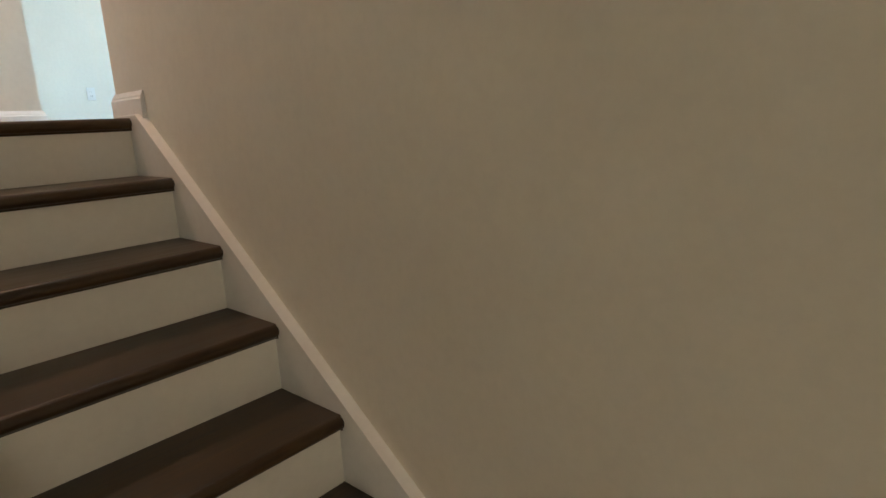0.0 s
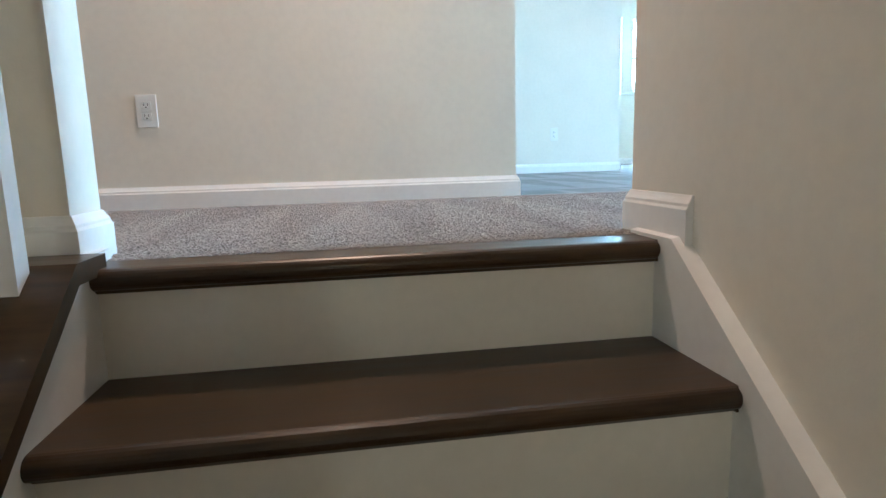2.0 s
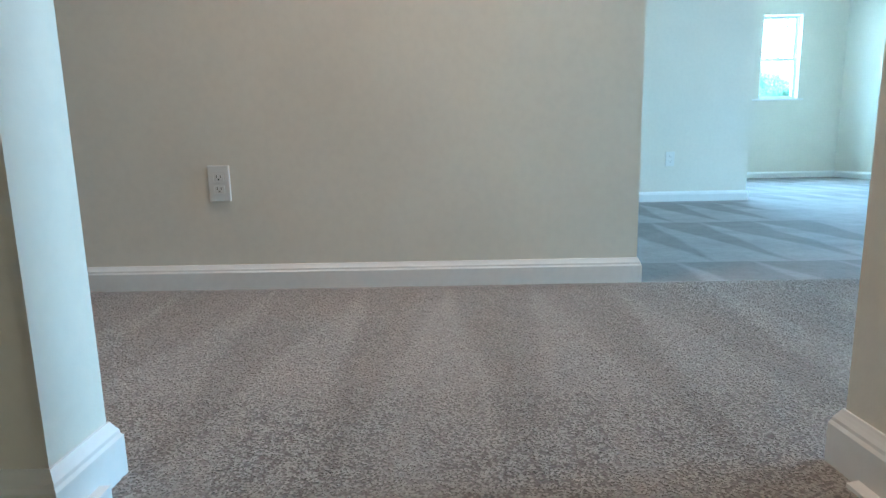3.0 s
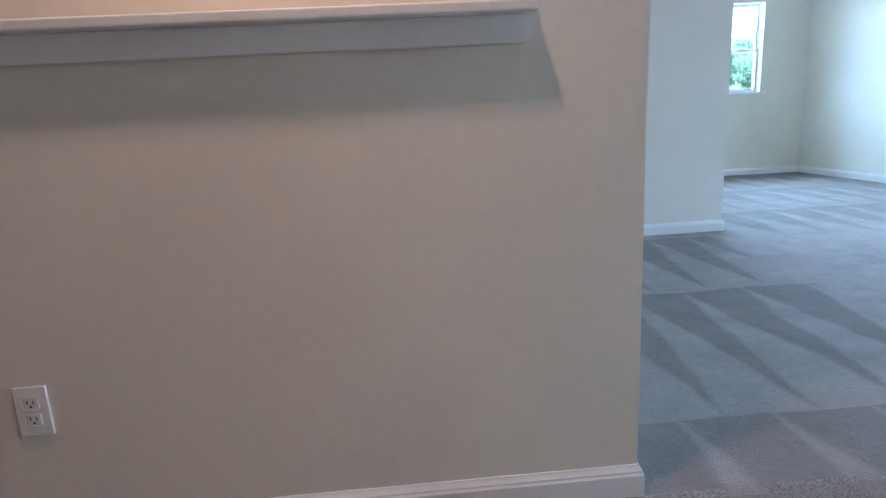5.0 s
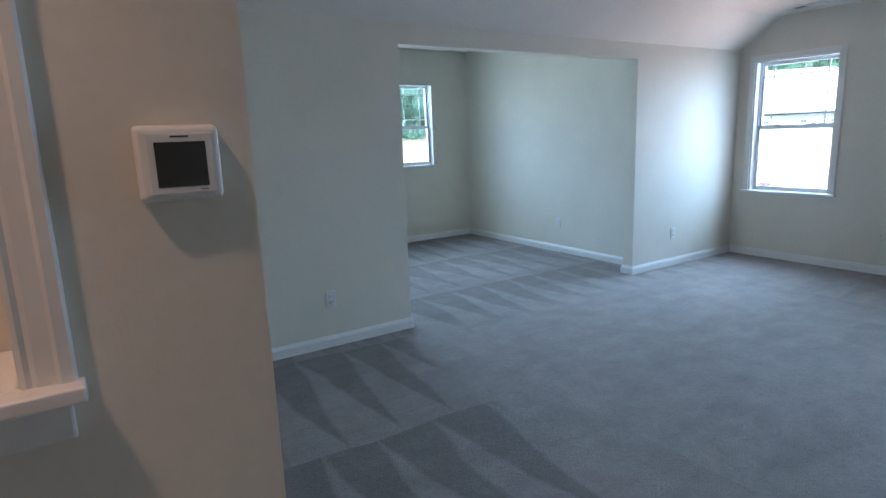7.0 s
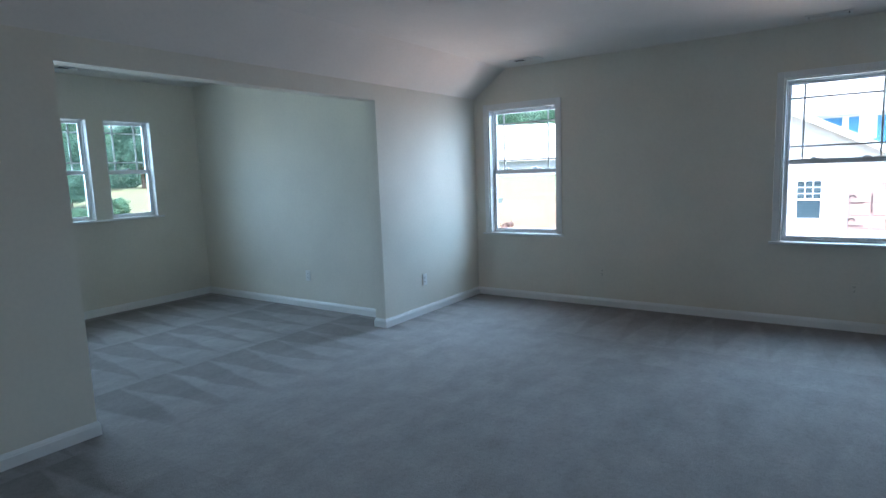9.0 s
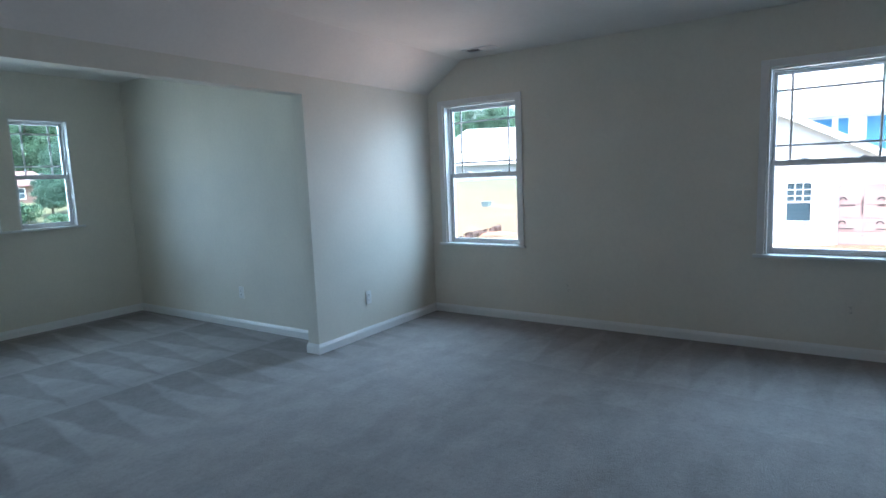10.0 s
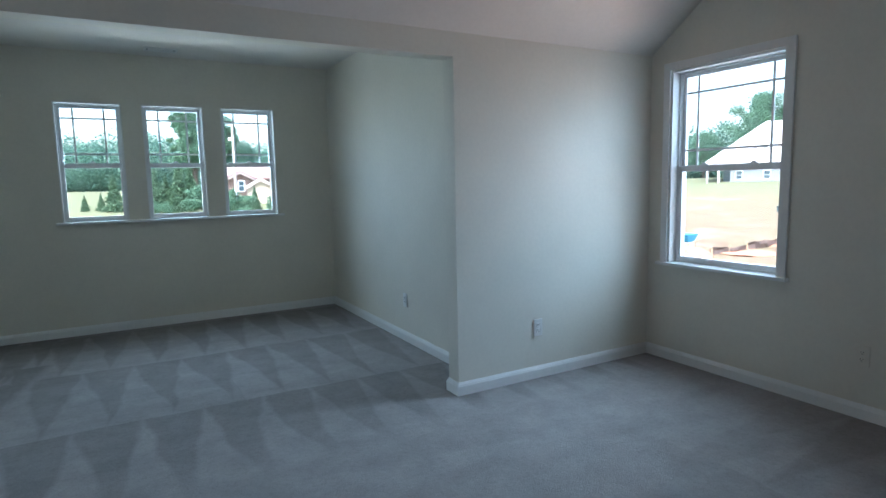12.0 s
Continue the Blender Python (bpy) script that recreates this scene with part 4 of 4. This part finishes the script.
big = broad_tree(3, 11, 4.4, 42000, 0.105, LEAF)
plant(big, [(30.8, 88.8, 1.08, 130), (33.9, 87.5, 1.12, 20), (38.5, 85.5, 1.08, 250), (82.5, 50.5, 1.08, 60), (85.5, 46, 1.12, 170), (89, 40.5, 1.1, 250), (90, 34.5, 1.05, 20), (93, 28, 1.05, 200), (80, 58, 0.62, 300)])
tall = broad_tree(13, 12.5, 2.9, 42000, 0.10, LEAF, "tree", "tall narrow green tree by the field")
plant(tall, [(11.5, 80, 1.0, 10), (13.6, 87, 1.1, 90), (16.4, 88.5, 0.82, 200)])
mid = broad_tree(8, 8, 3.6, 36000, 0.095, LEAF2)
plant(mid, [(20.0, 91, 0.72, 0), (24.5, 58, 0.5, 60), (27.2, 60, 0.45, 160), (18.4, 88, 0.85, 210), (43, 80, 1.2, 100), (47, 76, 1.1, 200), (25.5, 90, 0.75, 300), (62, 52, 0.55, 20), (58, 60, 0.8, 120), (52, 70, 1.1, 220), (36, 80, 0.9, 20), (70, 58, 0.7, 90)])
young = conifer(5, 2.6, 1.0, 3500, 0.075)
plant(young, [(0.13, 63, 0.6, 0), (1.43, 63, 0.65, 60), (2.5, 62, 1.3, 120), (5.9, 62, 1.5, 200), (6.9, 63, 1.3, 20), (8.0, 62, 1.75, 90), (9.1, 63, 1.6, 0), (13.0, 53, 0.62, 10), (11.4, 53, 0.55, 40), (7.4, 60, 1.0, 200), (17.6, 53.9, 1.45, 80), (12.4, 58, 0.85, 40), (14.2, 58, 0.9, 140), (4.4, 66, 1.4, 30)])
bush = broad_tree(21, 1.7, 1.15, 3500, 0.07, LEAF, "bush", "rounded green bush at the field edge")
plant(bush, [(5.4, 59, 0.7, 0), (6.4, 58.5, 0.6, 20), (8.6, 59, 0.8, 120), (10.2, 53, 0.7, 70), (12.2, 53, 0.6, 100), (15.4, 50, 0.8, 160), (17.2, 49, 0.7, 210), (20.8, 48, 0.9, 310), (22.5, 49, 0.8, 20), (24.5, 50, 1.0, 80), (9.8, 61, 1.4, 140), (11.3, 57, 1.0, 30), (12.0, 59, 1.2, 75), (13.3, 57.5, 0.9, 190), (15.8, 56, 1.0, 260), (16.7, 55, 0.8, 15), (18.8, 55.5, 1.1, 95), (19.9, 54.5, 1.3, 145), (21.4, 55, 1.0, 215)])

# far woods, one mass of leaves
rng = np.random.default_rng(77)
cs = []
for i in range(130):
    ang = math.radians(rng.uniform(-25, 125))
    r = rng.uniform(98, 125)
    x, y = 4 + r * math.cos(ang), 4 + r * math.sin(ang)
    hh = rng.uniform(7.6, 10.8)
    d = rng.normal(size=(2300, 3))
    d /= np.linalg.norm(d, axis=1)[:, None]
    d[:, 2] = d[:, 2] * 0.5 + 0.45
    cs.append(np.array((x, y, ground_z(x, y))) + d * np.array((4.2, 4.2, hh)) * rng.uniform(0.7, 1.0, (2300, 1)) + np.array((0, 0, 0.3)))
woods = new("far_woods", quads_mesh("far_woods", np.concatenate(cs), 0.21, rng, LEAF2))
tagged(woods, "dense green woods at the edge of the field", "woods", kind="stuff")

# utility pole
px, py = 12.5, 58.0
pl = thing("utility_pole", (px, py, ground_z(px, py)), "pale utility pole with a lamp head", "pole")
bm = bmesh.new()
limb(bm, (px, py, ground_z(px, py) - 0.3), (px, py, 6.95), 0.09, 0.07, 12)
part("pole", bm, X_TRIM, pl)
bm = bmesh.new()
box(bm, px - 0.42, px - 0.06, py - 0.10, py + 0.10, 5.45, 5.75)
soften(bm, 0.05, 2)
part("lamp_head", bm, X_TRIM, pl)

# building plot: silt fence, clay mound, crate and a blue barrow
SILT = plain("silt_fabric", (0.085, 0.055, 0.045), 0.8, var=0.5, scale=2.0)
CLAY = plain("red_clay", (0.36, 0.17, 0.10), 0.95, var=0.25, scale=3)
POST = plain("raw_timber", (0.42, 0.32, 0.20), 0.8, var=0.2)
BLUEP = plain("blue_plastic", (0.03, 0.22, 0.36), 0.4)
TEAL = plain("grey_green_steel", (0.13, 0.18, 0.18), 0.5)
sf = thing("silt_fence", (30, 17.5, ground_z(30, 17.5)), "sagging black silt fence with timber stakes on clay", "fence")
p0, p1, nseg = Vector((28.4, 19.5, 0)), Vector((34.2, 18.4, 0)), 26
bm = bmesh.new()
prevs = None
for i in range(nseg + 1):
    p = p0.lerp(p1, i / nseg)
    z = ground_z(p.x, p.y)
    w = 0.16 * math.sin(i * 0.7) + 0.04 * math.sin(i * 3.1)
    hgt = 0.34 + 0.06 * math.sin(i * 0.5 + 1) + 0.03 * math.sin(i * 1.7)
    cur = [bm.verts.new((p.x + w * o, p.y + w * o + o * 0.02, z + q)) for o, q in ((0.4, -0.1), (1.0, hgt * 0.6), (0.6, hgt), (0.9, hgt), (1.3, hgt * 0.6), (0.7, -0.1))]
    if prevs:
        for j in range(6):
            bm.faces.new((prevs[j], prevs[(j + 1) % 6], cur[(j + 1) % 6], cur[j]))
    prevs = cur
part("fabric", bm, SILT, sf)
for i in range(0, nseg + 1, 5):
    p = p0.lerp(p1, i / nseg)
    z = ground_z(p.x, p.y)
    bm = bmesh.new()
    box(bm, p.x - 0.03, p.x + 0.03, p.y - 0.10, p.y - 0.05, z - 0.2, z + 0.46)
    part("stake", bm, POST, sf, "raw timber stake")
for mx, my, mr, mh in ((27.5, 20.1, 1.15, 0.62), (31.0, 18.9, 1.9, 0.12), (33.6, 18.3, 1.5, 0.12)):
    bm = bmesh.new()
    bmesh.ops.create_icosphere(bm, subdivisions=3, radius=1.0)
    for q in bm.verts:
        k = 1 + 0.25 * noise.noise(q.co * 2.3 + Vector((mx, my, 0)))
        q.co = Vector((mx + q.co.x * mr * k, my + q.co.y * mr * k, ground_z(mx, my) - 0.1 + q.co.z * mh * k))
    tagged(part("clay_mound", bm, CLAY), "heap of loose red clay soil", "soil heap", "clay mounds")
bx, by = 28.9, 21.2
bz = ground_z(bx, by)
br = thing("wheelbarrow", (bx, by, bz), "blue wheelbarrow standing on bare clay", "wheelbarrow")
bm = bmesh.new()
v = box(bm, bx - 0.45, bx + 0.45, by - 0.3, by + 0.3, bz + 0.42, bz + 0.85)
for q in v:
    if q.co.z < bz + 0.5:
        q.co.x = bx + (q.co.x - bx) * 0.55
        q.co.y = by + (q.co.y - by) * 0.6
soften(bm, 0.03, 2)
part("tray", bm, BLUEP, br)
for s in (-1, 1):
    bm = bmesh.new()
    limb(bm, (bx - 0.5, by + s * 0.2, bz + 0.3), (bx + 0.9, by + s * 0.28, bz + 0.62), 0.025, 0.025)
    part("handle", bm, POST, br)
    bm = bmesh.new()
    limb(bm, (bx + 0.3, by + s * 0.22, bz + 0.5), (bx + 0.35, by + s * 0.22, bz), 0.02, 0.02)
    part("leg", bm, SILT, br)
bm = bmesh.new()
limb(bm, (bx - 0.6, by - 0.05, bz + 0.2), (bx - 0.6, by + 0.05, bz + 0.2), 0.2, 0.2, 20)
bmesh.ops.holes_fill(bm, edges=bm.edges)
part("wheel", bm, SILT, br)
ux, uy = 43.0, 24.4
uz = ground_z(ux, uy)
ub = thing("utility_box", (ux, uy, uz), "grey-green steel utility box on the plot", "utility box")
bm = bmesh.new()
box(bm, ux - 0.30, ux + 0.30, uy - 0.30, uy + 0.30, uz - 0.1, uz + 0.33)
soften(bm, 0.04, 2)
part("cabinet", bm, TEAL, ub)
bm = bmesh.new()
box(bm, ux - 0.34, ux + 0.34, uy - 0.34, uy + 0.34, uz + 0.31, uz + 0.39)
soften(bm, 0.03, 2)
part("lid", bm, TEAL, ub)

# pile of the carpet on the landing, next to the stairs
rng = np.random.default_rng(5)
NT = 170000
px_, py_ = rng.uniform(-1.85, 1.05, NT), rng.uniform(0.097, 1.302, NT)
keep = ~((px_ > XSR - 0.016) & (py_ < 0.19)) & ~((px_ < XSL + 0.016) & (py_ < 0.188))
keep &= rng.uniform(0, 1, NT) < np.clip(np.minimum((1.05 - px_) / 0.6, (px_ + 1.85) / 0.3), 0, 1)
px_, py_ = px_[keep], py_[keep]
nt_ = len(px_)
clump = np.array([noise.noise((a * 17, b * 17, 3.0)) for a, b in zip(px_, py_)])
lean_dir = np.array([noise.noise((a * 6, b * 6, 9.0)) for a, b in zip(px_, py_)]) * 2 + rng.uniform(-3.1, 3.1, nt_)
hgt = rng.uniform(0.0009, 0.0017, nt_) * (1 + 0.18 * clump)
lean = rng.uniform(0.001, 0.004, nt_)
w = rng.uniform(0.0034, 0.0050, nt_)
a0 = rng.uniform(0, 2 * math.pi, nt_)
base = [np.stack([px_ + w * np.cos(a0 + k), py_ + w * np.sin(a0 + k), np.full(nt_, -0.001)], 1) for k in (0.0, 2.094, 4.189)]
top = [np.stack([px_ + lean * np.cos(lean_dir) + 0.7 * w * np.cos(a0 + k), py_ + lean * np.sin(lean_dir) + 0.7 * w * np.sin(a0 + k), hgt], 1) for k in (0.4, 2.494, 4.589)]
vv = np.stack(base + top, 1).reshape(-1, 3)
o = np.arange(nt_)[:, None] * 6
ff = np.concatenate([o + np.array((0, 1, 4, 3)), o + np.array((1, 2, 5, 4)), o + np.array((2, 0, 3, 5))])
f3 = (o + np.array((3, 4, 5))).tolist()
me = bpy.data.meshes.new("carpet_pile")
me.from_pydata(vv.tolist(), [], ff.tolist() + f3)
me.materials.append(PILE)
pile = new("carpet_pile", me)
tagged(pile, "short twisted grey-beige carpet tufts on the landing", "carpet pile", kind="stuff")
